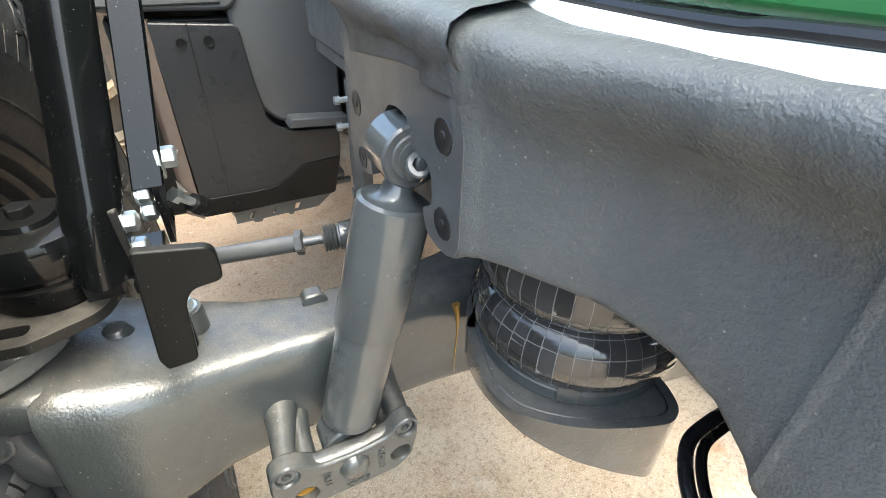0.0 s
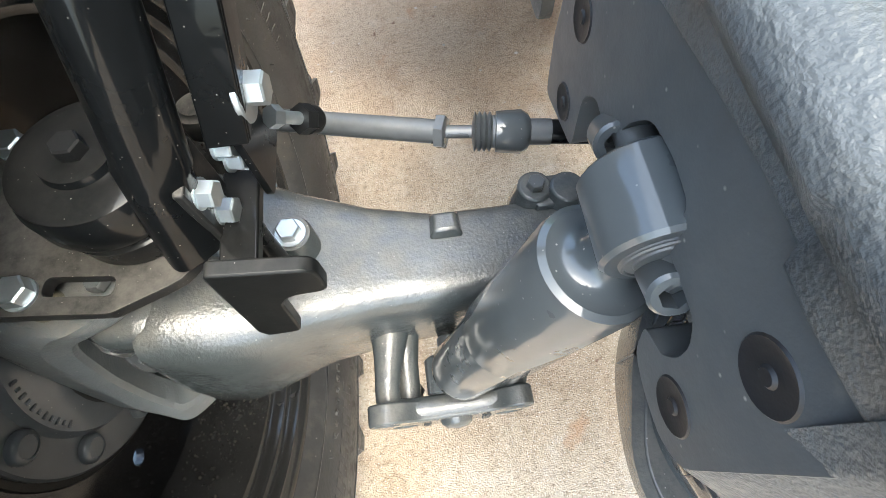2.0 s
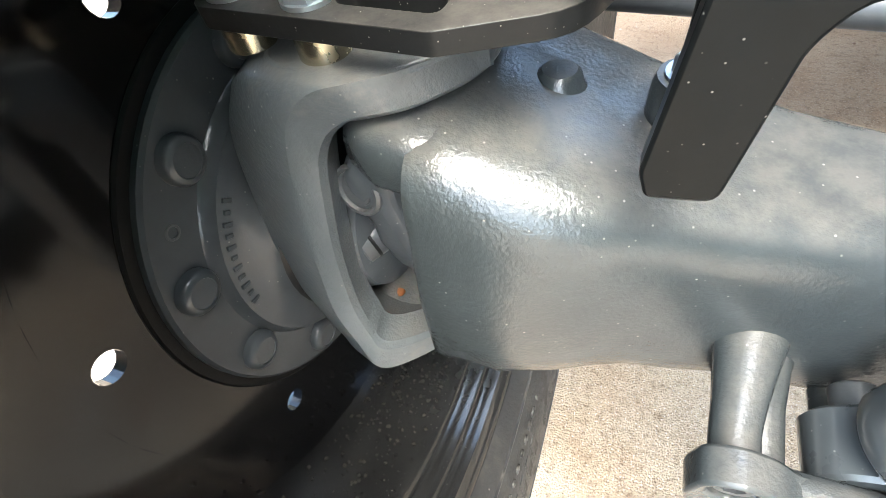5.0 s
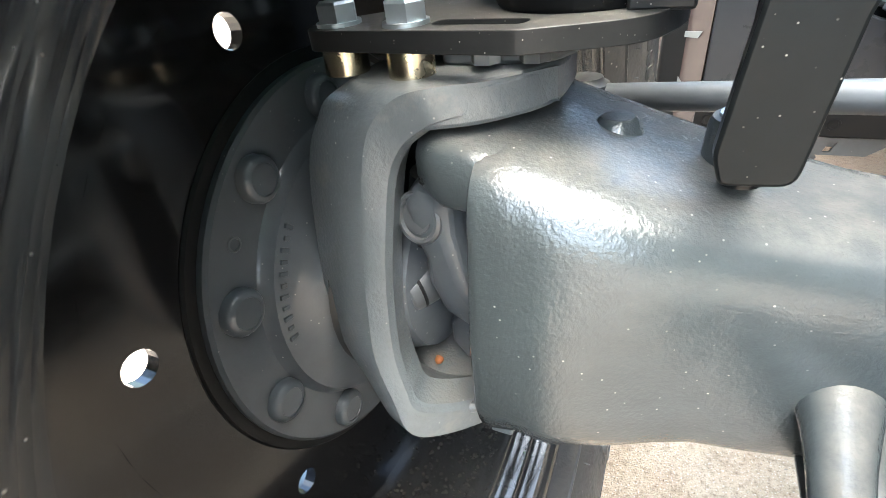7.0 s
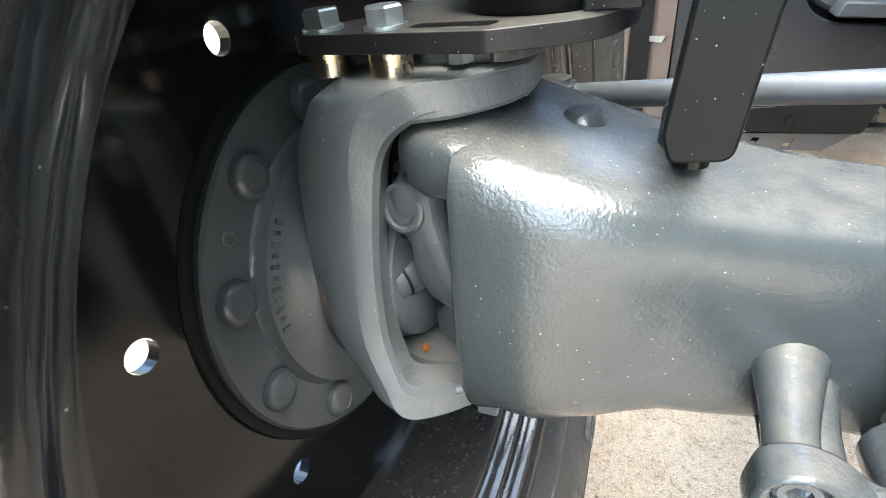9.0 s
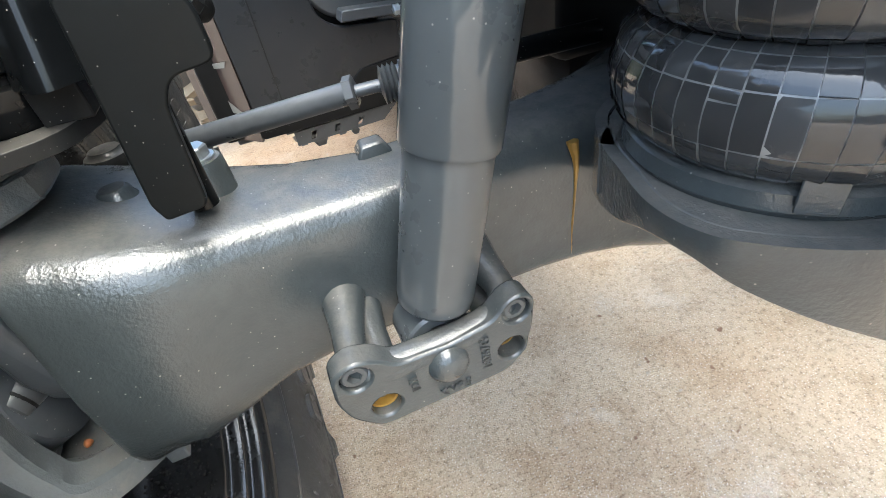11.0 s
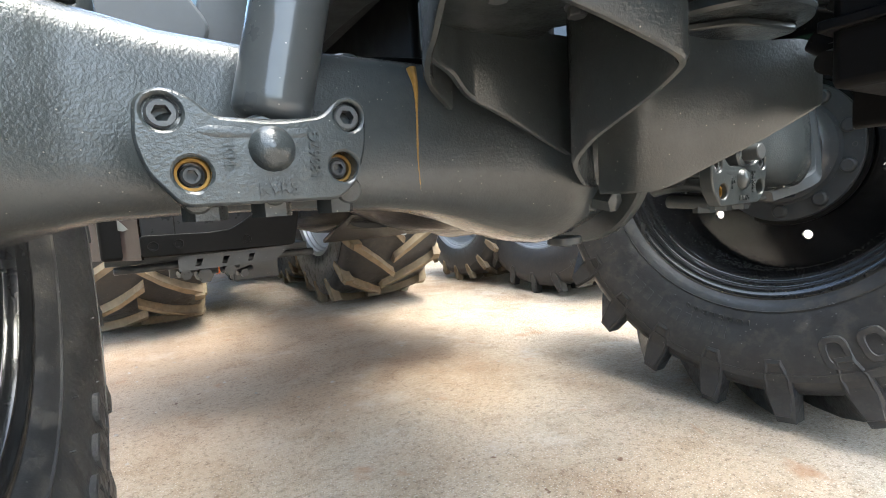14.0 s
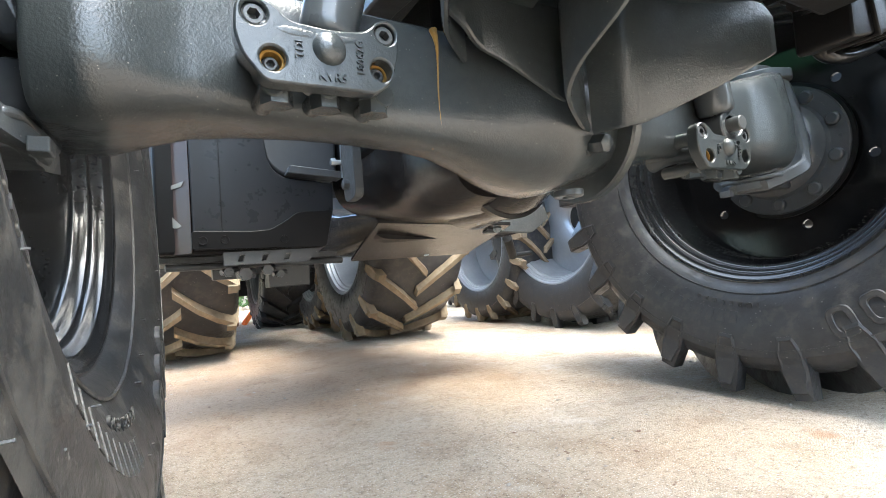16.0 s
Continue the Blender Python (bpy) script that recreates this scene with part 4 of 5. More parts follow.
# ---- air spring and its bracket ----
BX, BY = 0.264, -0.042
def bellows(m, label):
    b = thing("air_spring", label, "air spring", m, "air springs")
    prof = []
    for zc in (0.922, 1.006):
        for k in range(13):
            t = -math.pi / 2 + math.pi * k / 12
            prof.append((zc + 0.0425 * math.sin(t), 0.088 + 0.041 * abs(math.cos(t)) ** 0.8))
    part("bellow", lathe([(0.884, 0.07)] + prof + [(1.055, 0.07)], (0, 0, 0), (0, 0, 1), 72), bellow_line, b, "black double bellow, grid lines coloured pale for rib glints", sharp=70)
    rnd = random.Random(7)
    for zc, shift in ((0.922, 0.0), (1.006, 0.04)):
        vs, fs = [], []
        cols = 46
        cuts = [-1.4, -1.0, -0.32, 0.52, 1.05, 1.4]
        for c in range(cols):
            a0, a1 = (c + 0.026) / cols * 2 * math.pi + shift, (c + 0.974) / cols * 2 * math.pi + shift
            own = sorted(cuts + ([rnd.uniform(-0.8, 0.9)] if rnd.random() < 0.22 else []))
            for t0, t1 in zip(own, own[1:]):
                lift = 0.0011 + 0.0006 * rnd.random()
                ta, tb = t0 + 0.014, t1 - 0.014
                k = len(vs)
                tilt = 0.0004 + (rnd.random() - 0.5) * 0.0009
                for ri in range(4):
                    t = ta + (tb - ta) * ri / 3
                    for ai in range(3):
                        a = a0 + (a1 - a0) * ai / 2
                        r = 0.088 + 0.041 * abs(math.cos(t)) ** 0.8 + lift + tilt * (ai - 1) - (0.0008 if ri in (0, 3) else 0)
                        vs.append((r * math.cos(a), r * math.sin(a), zc + (0.0425 + lift) * math.sin(t)))
                for ri in range(3):
                    for ai in range(2):
                        q = k + ri * 3 + ai
                        fs.append((q, q + 1, q + 4, q + 3))
        tagged(part("wrap", (vs, fs), bellow_patch, b, sharp=60), "shiny black rubber patches in a grid", kind="stuff")
    part("base_ring", lathe([(0.861, 0.1), (0.861, 0.114), (0.866, 0.117), (0.878, 0.115), (0.883, 0.108), (0.885, 0.08)], (0, 0, 0), (0, 0, 1), 48), cast_grey, b, "grey clamping ring")
    part("tab", move(box(0.119, 0.1215, -0.012, 0.012, 0.87, 0.9), Matrix.Rotation(radians(-131.7), 4, "Z")), cast_grey, b, "bent metal tab", bevel=0.0008)
    return b


near_bellows = bellows(pose(BX, BY, 0), "shiny black double-convolution air spring under the frame")
far_bellows = copy_thing(near_bellows, pose(2 * MID - BX, BY, 0))


def strip(path, thick, mat, parent, label, name="wall"):
    """An upright wall along a plan line of (x, y, low, high)."""
    pts = [Vector((p[0], p[1])) for p in path]
    rr = []
    for i, p in enumerate(path):
        d = (pts[min(i + 1, len(pts) - 1)] - pts[max(i - 1, 0)]).normalized()
        o = Vector((d.y, -d.x)) * thick
        a, b = pts[i], pts[i] - o
        lo, hi = p[2], p[3]
        rr.append([(a.x, a.y, hi), (a.x, a.y, lo + 0.004), (a.x * 0.75 + b.x * 0.25, a.y * 0.75 + b.y * 0.25, lo), (a.x * 0.25 + b.x * 0.75, a.y * 0.25 + b.y * 0.75, lo), (b.x, b.y, lo + 0.004), (b.x, b.y, hi)])
    return part(name, loft(rr), mat, parent, label, sharp=40)


def dense(path, steps=6):
    a = smooth_path([p[:3] for p in path], steps)
    b = smooth_path([(p[0], p[1], p[3]) for p in path], steps)
    return [(p.x, p.y, p.z, q.z) for p, q in zip(a, b)]


near_br = thing("air_spring_bracket", "glossy grey cast bracket on the axle under the air spring", "bracket", None, "air spring brackets")
H = 0.862
wall = [(0.235, 0.1, 0.765, H), (0.19, 0.07, 0.785, H), (0.162, 0.025, 0.8, H), (0.148, -0.015, 0.812, H), (0.135, -0.06, 0.835, H), (0.137, -0.095, 0.838, H), (0.152, -0.12, 0.823, H), (0.187, -0.15, 0.801, H), (0.23, -0.172, 0.778, H), (0.264, -0.185, 0.761, H), (0.278, -0.187, 0.754, H), (0.29, -0.18, 0.75, H), (0.299, -0.16, 0.742, H), (0.302, -0.14, 0.733, H), (0.306, -0.1, 0.718, H), (0.316, -0.05, 0.7, H), (0.345, 0.0, 0.68, H), (0.4, 0.035, 0.655, H), (0.46, 0.07, 0.65, H)]
strip(dense(wall), -0.011, cast_grey, near_br, "glossy cast wall with sloping lower rim", "shell")
part("deck", prism([(x, y) for x, y, _, _ in dense(wall, 3)][:46] + [(0.36, 0.118)], H - 0.012, H - 0.001), cast_grey, near_br, "flat cast deck under the air spring", bevel=0.003)
strip(dense([(0.158, 0.02, 0.81, H), (0.18, 0.04, 0.805, H), (0.207, 0.05, 0.795, H), (0.235, 0.055, 0.77, H), (0.28, 0.05, 0.75, H), (0.375, 0.05, 0.708, H), (0.425, 0.05, 0.68, H), (0.48, 0.05, 0.657, H)]), 0.012, cast_grey, near_br, "cast rib along the housing", "rear_rib")
for x, y in ((0.19, -0.06), (0.3, -0.06)):
    hex_bolt((x, y, H - 0.013), (0, 0, -1), 0.02, 0.01, 0.028, near_br, flat_grey, label="grey bolt under the deck")
far_br = thing("air_spring_bracket", "glossy grey cast bracket wall with two holes across the axle", "bracket", None, "air spring brackets")
strip(dense([(x + 0.01, y + 0.006, lo - 0.004, hi + 0.005) for x, y, lo, hi in [(0.435, 0.03, 0.645, 0.82), (0.45, -0.02, 0.643, 0.85), (0.475, -0.04, 0.648, 0.845), (0.53, -0.065, 0.672, 0.832), (0.6, -0.1, 0.705, 0.828), (0.655, -0.128, 0.735, 0.826), (0.678, -0.138, 0.748, 0.8)]]), -0.012, cast_grey, far_br, "glossy cast wall mirroring the sky", "shell")
part("deck", prism(rounded([(0.49, 0.11), (0.5, -0.03), (0.56, -0.1), (0.68, -0.12), (0.69, 0.11)], 0.02), H - 0.012, H - 0.001), cast_grey, far_br, "flat cast deck under the air spring", bevel=0.003)
for x, y, z in ((0.484, -0.0365, 0.806), (0.48, -0.0355, 0.664)):
    part("hole_rim", ring((x, y + 0.004, z), (x - 0.0012, y - 0.0022, z), 0.0115, 0.007, 20, 0.001), flat_grey, far_br, "rim of a bored hole")


# ---- frame ----
frame_ob = thing("tractor_chassis", "rough cast grey front frame with arch over the air spring", "chassis")


def chassis_side(flip):
    f = (lambda x: 2 * MID - x) if flip else (lambda x: x)
    def interp(table, y):
        for (a, b), (c, d) in zip(table, table[1:]):
            if a >= y >= c:
                return b + (d - b) * (a - y) / (a - c)
        return table[-1][1]
    plan = [(-0.03, 0.079), (-0.045, 0.08), (-0.058, 0.092), (-0.094, 0.108), (-0.124, 0.124), (-0.155, 0.14), (-0.2, 0.152), (-0.25, 0.158), (-0.288, 0.155), (-0.293, 0.1525), (-0.298, 0.155), (-0.36, 0.15), (-0.5, 0.15), (-0.7, 0.16)]
    bottom = [(-0.03, 1.038), (-0.045, 1.05), (-0.085, 1.056), (-0.167, 1.057), (-0.217, 1.053), (-0.254, 1.04), (-0.282, 1.022), (-0.3, 1.003), (-0.313, 0.984), (-0.327, 0.961), (-0.342, 0.926), (-0.35, 0.883), (-0.354, 0.83), (-0.36, 0.78), (-0.375, 0.765), (-0.5, 0.76), (-0.7, 0.76)]
    ridge = [(-0.03, 0.012), (-0.06, 0.02), (-0.1, 0.034), (-0.16, 0.046), (-0.22, 0.052), (-0.29, 0.05), (-0.36, 0.045), (-0.7, 0.04)]
    top = [(-0.03, 1.228), (-0.1, 1.228), (-0.2, 1.236), (-0.3, 1.243), (-0.7, 1.265)]
    plan, bottom, ridge, top = ([(y - 0.018, v) for y, v in t] for t in (plan, bottom, ridge, top))
    ys = sorted({y for t in (plan, bottom) for y, _ in t} | {-0.048 - 0.0125 * i for i in range(54)}, reverse=True)
    rr = []
    for y in ys:
        x, b, o, t = interp(plan, y), interp(bottom, y), interp(ridge, y), interp(top, y)
        mid = b + (1.15 - b) * 0.5
        col = [(x + 0.13, b + 0.006), (x + 0.03, b + 0.003), (x + 0.008, b), (x + 0.002, b + 0.003), (x, b + 0.01), (x, mid), (x, 1.15), (x - o * 0.05, t - 0.065), (x - o * 0.25, t - 0.045), (x - o * 0.62, t - 0.028), (x - o * 0.92, t - 0.012), (x - o, t + 0.002), (x - o * 0.9, t + 0.013), (x - o * 0.4, t + 0.02), (x + 0.05, t + 0.028), (x + 0.2, t + 0.03)]
        rr.append([(f(a), y, c) for a, c in col])
    part("flank", loft(rr, caps=False, closed=False), frame_grey, frame_ob, "rough cast grey flank with arch and front leg", sharp=55)
    # flat machined plate that carries the shock absorber
    edge = rounded([(-0.046, 1.04), (-0.063, 1.056), (-0.064, 1.21), (0.235, 1.21), (0.238, 1.07), (0.225, 1.02), (0.2, 1.026), (0.157, 1.036), (0.166, 1.082), (0.15, 1.098), (0.118, 1.092), (0.11, 1.124), (0.096, 1.144), (0.07, 1.149), (0.046, 1.146), (0.039, 1.118), (0.002, 1.118), (-0.009, 1.106), (-0.011, 1.09), (-0.006, 1.076), (0.012, 1.066), (0.004, 1.044), (-0.016, 1.038)], [0.01, 0.012, 0.002, 0.002, 0.01, 0.01, 0.01, 0.008, 0.01, 0.008, 0.006, 0.008, 0.008, 0.008, 0.006, 0.006, 0.005, 0.006, 0.006, 0.003, 0.004, 0.008, 0.01], 3)
    a, b = sorted((f(0.079), f(0.118)))
    part("shock_plate", plate(edge, [], a, b, "x"), flat_grey, frame_ob, "flat grey plate with pocket for the shock eye", bevel=0.002, sharp=50)
    part("pocket_back", box(min(f(0.14), f(0.15)), max(f(0.14), f(0.15)), 0.0, 0.16, 1.0, 1.2), frame_grey, frame_ob)
    # lip above the plate
    lip = []
    table = [(0.235, -0.012, 1.168), (0.2, 0.002, 1.176), (0.165, 0.003, 1.181), (0.12, 0.003, 1.187), (0.09, 0.003, 1.191), (0.064, 0.003, 1.194), (0.03, 0.003, 1.197), (0.004, 0.004, 1.198), (0.0, 0.006, 1.191), (-0.02, 0.006, 1.191), (-0.046, 0.004, 1.192), (-0.06, 0.002, 1.193), (-0.072, 0.001, 1.195)]
    for y, o, zb in table:
        top = 0.024 if y > 0.0 else 0.02
        lip.append([(f(x), y, z) for x, z in ((0.1, zb), (0.079 - o, zb), (0.0775 - o, zb + 0.003), (0.077 - o, zb + 0.02), (0.077 - o - (top - o) * 0.4, 1.217), (0.077 - top, 1.235), (0.08 - top, 1.248), (0.095 - top, 1.256), (0.13, 1.262), (0.3, 1.268))])
    part("lip", loft(lip, caps=False, closed=False), frame_grey, frame_ob, "rough cast rim above the plate", sharp=55)
    for y, z, r in ((-0.032, 1.07, 0.0165), (-0.03, 1.154, 0.0165), (0.2, 1.115, 0.016), (0.19, 1.048, 0.0145)):
        p, d = Vector((f(0.08), y, z)), Vector((-1 if not flip else 1, 0, 0))
        part("plug", lathe([(-0.004, r), (0.001, r), (0.002, r - 0.001), (0.0012, r * 0.75), (0.0012, r * 0.3), (0.0025, r * 0.22), (0.0025, 0)], p, p + d, 28), pad_black, frame_ob, "round black plastic plug")
    # cast lugs behind the plate
    part("rear_web", loft([[(f(x), y, z) for x, z in ((0.2, lo), (0.2, 1.2), (0.27, 1.2), (0.27, lo))] for y, lo in ((0.22, 1.0), (0.3, 1.0), (0.42, 1.02), (0.6, 1.03), (0.88, 1.03))]), flat_grey, frame_ob, "grey cast side web", bevel=0.006)


chassis_side(False)
chassis_side(True)
part("bridge", loft([section_y for section_y in [[(x, y, z) for x, z in ((0.19, 1.062), (0.62, 1.062), (0.62, 1.24), (0.19, 1.24))] for y in (-0.3, 0.0, 0.4, 0.9)]]), frame_grey, frame_ob, "rough cast cross bridge above the air springs", bevel=0.01)
part("spring_seat", join(rod((BX, BY, 1.045), (BX, BY, 1.064), 0.115, 0.12, 40), rod((2 * MID - BX, BY, 1.045), (2 * MID - BX, BY, 1.064), 0.115, 0.12, 40)), frame_grey, frame_ob, "round seats of the air springs")
for y, z in ((0.034, 1.096), (0.128, 1.091)):
    socket_bolt((0.083, y, z), (-0.2, -0.78, 0.59), 0.0265, 0.024, shock, smooth_grey)


# ---- hood ----
hood = thing("hood", "white painted hood over the grey frame", "hood")
part("side_panel", loft([[(0.2, y, z0), (0.112, y, z0), (0.118, y, z0 + 0.008), (0.13, y, z0 + 0.019), (0.2, y, z0 + 0.03)] for y, z0 in ((-0.95, 1.27), (-0.3, 1.247), (-0.2, 1.241), (0.0, 1.24), (0.9, 1.245))]), white_paint, hood, "white painted lower panel")
part("seal", tube([(0.136, -0.9, 1.292), (0.136, -0.3, 1.27), (0.136, -0.2, 1.264), (0.136, 0.0, 1.263), (0.136, 0.8, 1.268)], 0.0045, 8), hose_black, hood, "black rubber seal")
part("upper_panel", loft([[(0.142, y, z0 + 0.024), (0.15, y, z0 + 0.2), (0.22, y, 1.8), (0.59, y, 1.8), (0.66, y, z0 + 0.2), (0.668, y, z0 + 0.024)] for y, z0 in ((-0.95, 1.27), (-0.3, 1.247), (0.0, 1.24), (0.9, 1.245))]), green_paint, hood, "dark green upper panel", bevel=0.006)

# ---- fender bracket and its plate ----
fender = thing("fender_bracket", "black steel fender bracket bolted on the knuckle", "bracket")
slot = rounded([(-0.36, 0.128), (-0.3, 0.121), (-0.298, 0.138), (-0.358, 0.145)], 0.007, 4)
part("base_plate", plate(rounded([(-0.456, 0.15), (-0.444, 0.12), (-0.3, 0.105), (-0.235, 0.13), (-0.21, 0.2), (-0.245, 0.27), (-0.32, 0.3), (-0.43, 0.29), (-0.435, 0.255), (-0.4, 0.2)], [0.012, 0.008, 0.004, 0.02, 0.04, 0.03, 0.03, 0.012, 0.012, 0.03]), [slot], 0.943, 0.956), black_plate, fender, "dusty black steel plate with long slot", bevel=0.0015, sharp=50)
for x, y in ((-0.376, 0.132), (-0.429, 0.138), (-0.412, 0.286), (-0.36, 0.288)):
    hex_bolt((x, y, 0.956), (0, 0, 1), 0.024, 0.012, 0.03, fender)
    sleeve = part("sleeve", rod((x, y, 0.925), (x, y, 0.944), 0.0155, n=28, chamfer=0.001), brass_zinc, fender, "yellowish plated spacer sleeve")
for x, y in ((-0.33, 0.145), (-0.3, 0.15)):
    hex_bolt((x, y, 0.93), (0, 0, 1), 0.017, 0.008, 0, fender, flat_grey, label="dark bolt under the plate")
part("stop_buffer", lathe([(0.0, 0.052), (0.0057, 0.056), (0.0312, 0.058), (0.0341, 0.053), (0.0398, 0.053), (0.0426, 0.06), (0.0483, 0.062), (0.071, 0.061), (0.0809, 0.057), (0.0852, 0.048), (0.0852, 0.03), (0.0909, 0.028), (0.0909, 0.0)], (-0.282, 0.2, 0.955), (-0.282, 0.2, 2), 48), black_paint, fender, "dusty round black cap")
hex_bolt((-0.282, 0.2, 1.045), (0, 0, 1), 0.02, 0.01, 0, fender, black_plastic, label="black bolt")


def post(path, w, d, turn, mat):
    rr = []
    for x, y, z in path:
        c, s = math.cos(turn), math.sin(turn)
        rr.append([(x + u * c - v * s, y + u * s + v * c, z) for u, v in rounded([(-w, -d), (w, -d), (w, d), (-w, d)], 0.015, 5)])
    return loft(rr)


part("main_post", post([(-0.226, 0.15, 0.985), (-0.215, 0.166, 1.062), (-0.2125, 0.168, 1.066), (-0.192, 0.223, 1.2), (-0.173, 0.273, 1.32), (-0.128, 0.39, 1.6)], 0.0225, 0.027, 0.6, black_paint), black_paint, fender, "glossy black square post with white dust specks", sharp=60)
LEANING = Matrix(((1, 0, 0.161, -0.171), (0, 1, 0.4, -0.425), (0, 0, 1, 0), (0, 0, 0, 1)))
part("post_foot", join(box(-0.25, -0.215, 0.15, 0.19, 0.955, 1.0), box(-0.2, -0.192, 0.14, 0.19, 0.97, 1.06)), black_plate, fender, "black steel foot of the post", bevel=0.002)
part("side_rail", move(plate(rounded([(0.182, 1.065), (0.225, 1.06), (0.225, 1.6), (0.182, 1.6)], 0.006), [circle(0.204, 1.13, 0.006), circle(0.204, 1.2, 0.006), circle(0.204, 1.27, 0.006)], -0.178, -0.172, "x"), LEANING), black_paint, fender, "black rail with a row of holes", bevel=0.001)
for x0, x1, y0, y1 in ((-0.178, -0.148, 0.174, 0.18), (-0.153, -0.147, 0.176, 0.222)):
    part("rail_flange", move(box(x0, x1, y0, y1, 1.062, 1.6), LEANING), black_paint, fender, "black rail flange", bevel=0.0015)
part("rail_washer", rod((-0.149, 0.205, 1.082), (-0.144, 0.205, 1.082), 0.023, n=36, chamfer=0.0008), zinc, fender, "large zinc washer")
hex_bolt((-0.144, 0.205, 1.082), (1, -0.1, 0), 0.021, 0.012, 0, fender)
part("stop_plate", plate(rounded([(0.175, 0.99), (0.255, 0.985), (0.262, 1.06), (0.235, 1.075), (0.175, 1.07)], 0.008), [circle(0.248, 1.055, 0.006)], -0.16, -0.154, "x"), black_paint, fender, "small black plate with hole", bevel=0.001)
part("stop_screw", rod((-0.147, 0.227, 1.027), (-0.128, 0.24, 1.005), 0.0055), zinc, fender, "threaded zinc stop screw")
part("stop_nut", hexagon((-0.147, 0.227, 1.027), (-0.141, 0.231, 1.02), 0.017), zinc, fender, "zinc lock nut")
part("rubber_tip", join(hexagon((-0.129, 0.239, 1.006), (-0.121, 0.245, 0.996), 0.023), lathe([(-0.004, 0.013), (0.004, 0.0125), (0.009, 0.009), (0.011, 0.0)], (-0.121, 0.245, 0.996), (-0.113, 0.251, 0.986), 20)), black_plastic, fender, "black rubber stop tip")
for y, z in ((0.154, 1.04), (0.16, 1.005), (0.186, 1.052), (0.19, 1.03)):
    hex_bolt((-0.192 if y < 0.17 else -0.176, y, z), (1, -0.15, 0), 0.019, 0.011, 0.024, fender)
flag = rounded([(-0.187, 1.04), (-0.115, 1.027), (-0.114, 0.985), (-0.147, 0.982), (-0.156, 0.965), (-0.162, 0.887), (-0.194, 0.885), (-0.199, 0.9)], [0.006, 0.012, 0.01, 0.012, 0.006, 0.008, 0.004, 0.004], 4)
part("flag_plate", prism(flag, 0.089, 0.102, "y"), satin_black, fender, "glossy black flag-shaped plate", bevel=0.002, sharp=50)
part("flag_arm", box(-0.195, -0.165, 0.1, 0.2, 0.985, 0.998), black_paint, fender, bevel=0.002)
part("flag_bush", rod((-0.176, 0.15, 0.86), (-0.176, 0.15, 0.99), 0.012, n=16), black_paint, fender)

# ---- steering rod ----
tie = thing("tie_rod", "grey steel steering rod with ball joint and boot", "tie rod")
TA, TB = Vector((-0.316, 0.425, 0.821)), Vector((-0.004, 0.318, 0.862))
part("tube", rod(TA, TB, 0.0145, n=24, chamfer=0.001), steel, tie, "shiny grey steel tube")
part("end_nut", hexagon(TB, TB + (TB - TA).normalized() * 0.012, 0.036), steel, tie, "steel end nut")
TC = Vector((0.18, 0.288, 0.866))
dt = (TC - TB).normalized()
part("thread", rod(TB, TB + dt * 0.05, 0.008), steel, tie, "threaded steel stud")
boot = [(0.042, 0.01), (0.044, 0.02)]
for i in range(4):
    boot += [(0.045 + i * 0.006, 0.024), (0.048 + i * 0.006, 0.019)]
part("boot", lathe(boot + [(0.072, 0.02)], TB, TC, 28), flat_grey, tie, "ribbed grey boot")
part("joint", lathe([(0.068, 0.016), (0.07, 0.024), (0.1, 0.026), (0.108, 0.021), (0.112, 0.014)], TB, TC, 10), smooth_grey, tie, "grey axial joint body")
part("sleeve_end", rod(TB + dt * 0.11, TB + dt * 0.135, 0.0155, n=20), steel, tie, "steel rod end")
part("piston_rod", rod(TB + dt * 0.13, TB + dt * 0.33, 0.0145, n=20), black_paint, tie, "black piston rod")
part("ball_head", lathe([(-0.03, 0.022), (-0.022, 0.028), (0.008, 0.03), (0.014, 0.027), (0.016, 0.022), (0.021, 0.019), (0.023, 0.012), (0.023, 0.0)], TA + Vector((0.008, -0.006, 0.004)), TA + Vector((0.008, -0.006, 1)), 32), black_plate, tie, "dark ball joint head")

# ---- details of the clamp ----
def on_front(x, z, y=0.003, spin=0):
    return Matrix.Translation((x, y, z)) @ Matrix.Rotation(math.pi / 2, 4, "X") @ Matrix.Rotation(radians(spin), 4, "Z")


lettering("KVR5", 0.015, on_front(-0.022, 0.665), clamp, cast_grey)
lettering("18067G", 0.014, on_front(0.014, 0.695, spin=90), clamp, cast_grey)
lettering("TDL", 0.014, on_front(-0.06, 0.696, spin=90), clamp, cast_grey)
for x, z in ((-0.108, 0.73), (0.05, 0.732)):
    socket_bolt((x, 0.03, z), (0, -1, 0), 0.0255, 0.021, clamp, flat_grey)
for x, z in ((-0.09, 0.68), (0.042, 0.684)):
    socket_bolt((x, 0.036, z), (0, -1, 0), 0.018, 0.014, clamp, flat_grey)
    part("rust_mark", ring((x, 0.033, z), (x, 0.016 if x < 0 else 0.024, z), 0.0144, 0.0115, 24, 0.0005), yellow_rust if x < 0 else rust, clamp, "yellow rust round the bolt head")
for x, z in ((-0.087, 0.664), (-0.02, 0.668), (0.055, 0.666)):
    part("rib", rod((x, 0.03, z - 0.004), (x, 0.12, z), 0.014, n=16, chamfer=0.002), cast_grey, clamp, "cast rib under the clamp")
for x in (-0.08, -0.02, 0.045):
    part("bottom_boss", hexagon((x, 0.05, 0.64), (x, 0.05, 0.66), 0.034), cast_grey, clamp)
far_clamp = copy_thing(clamp, pose(2 * MID + 0.02, 0.05, -0.05))
tagged(far_clamp, "grey cast clamp with bolt holes across the axle")
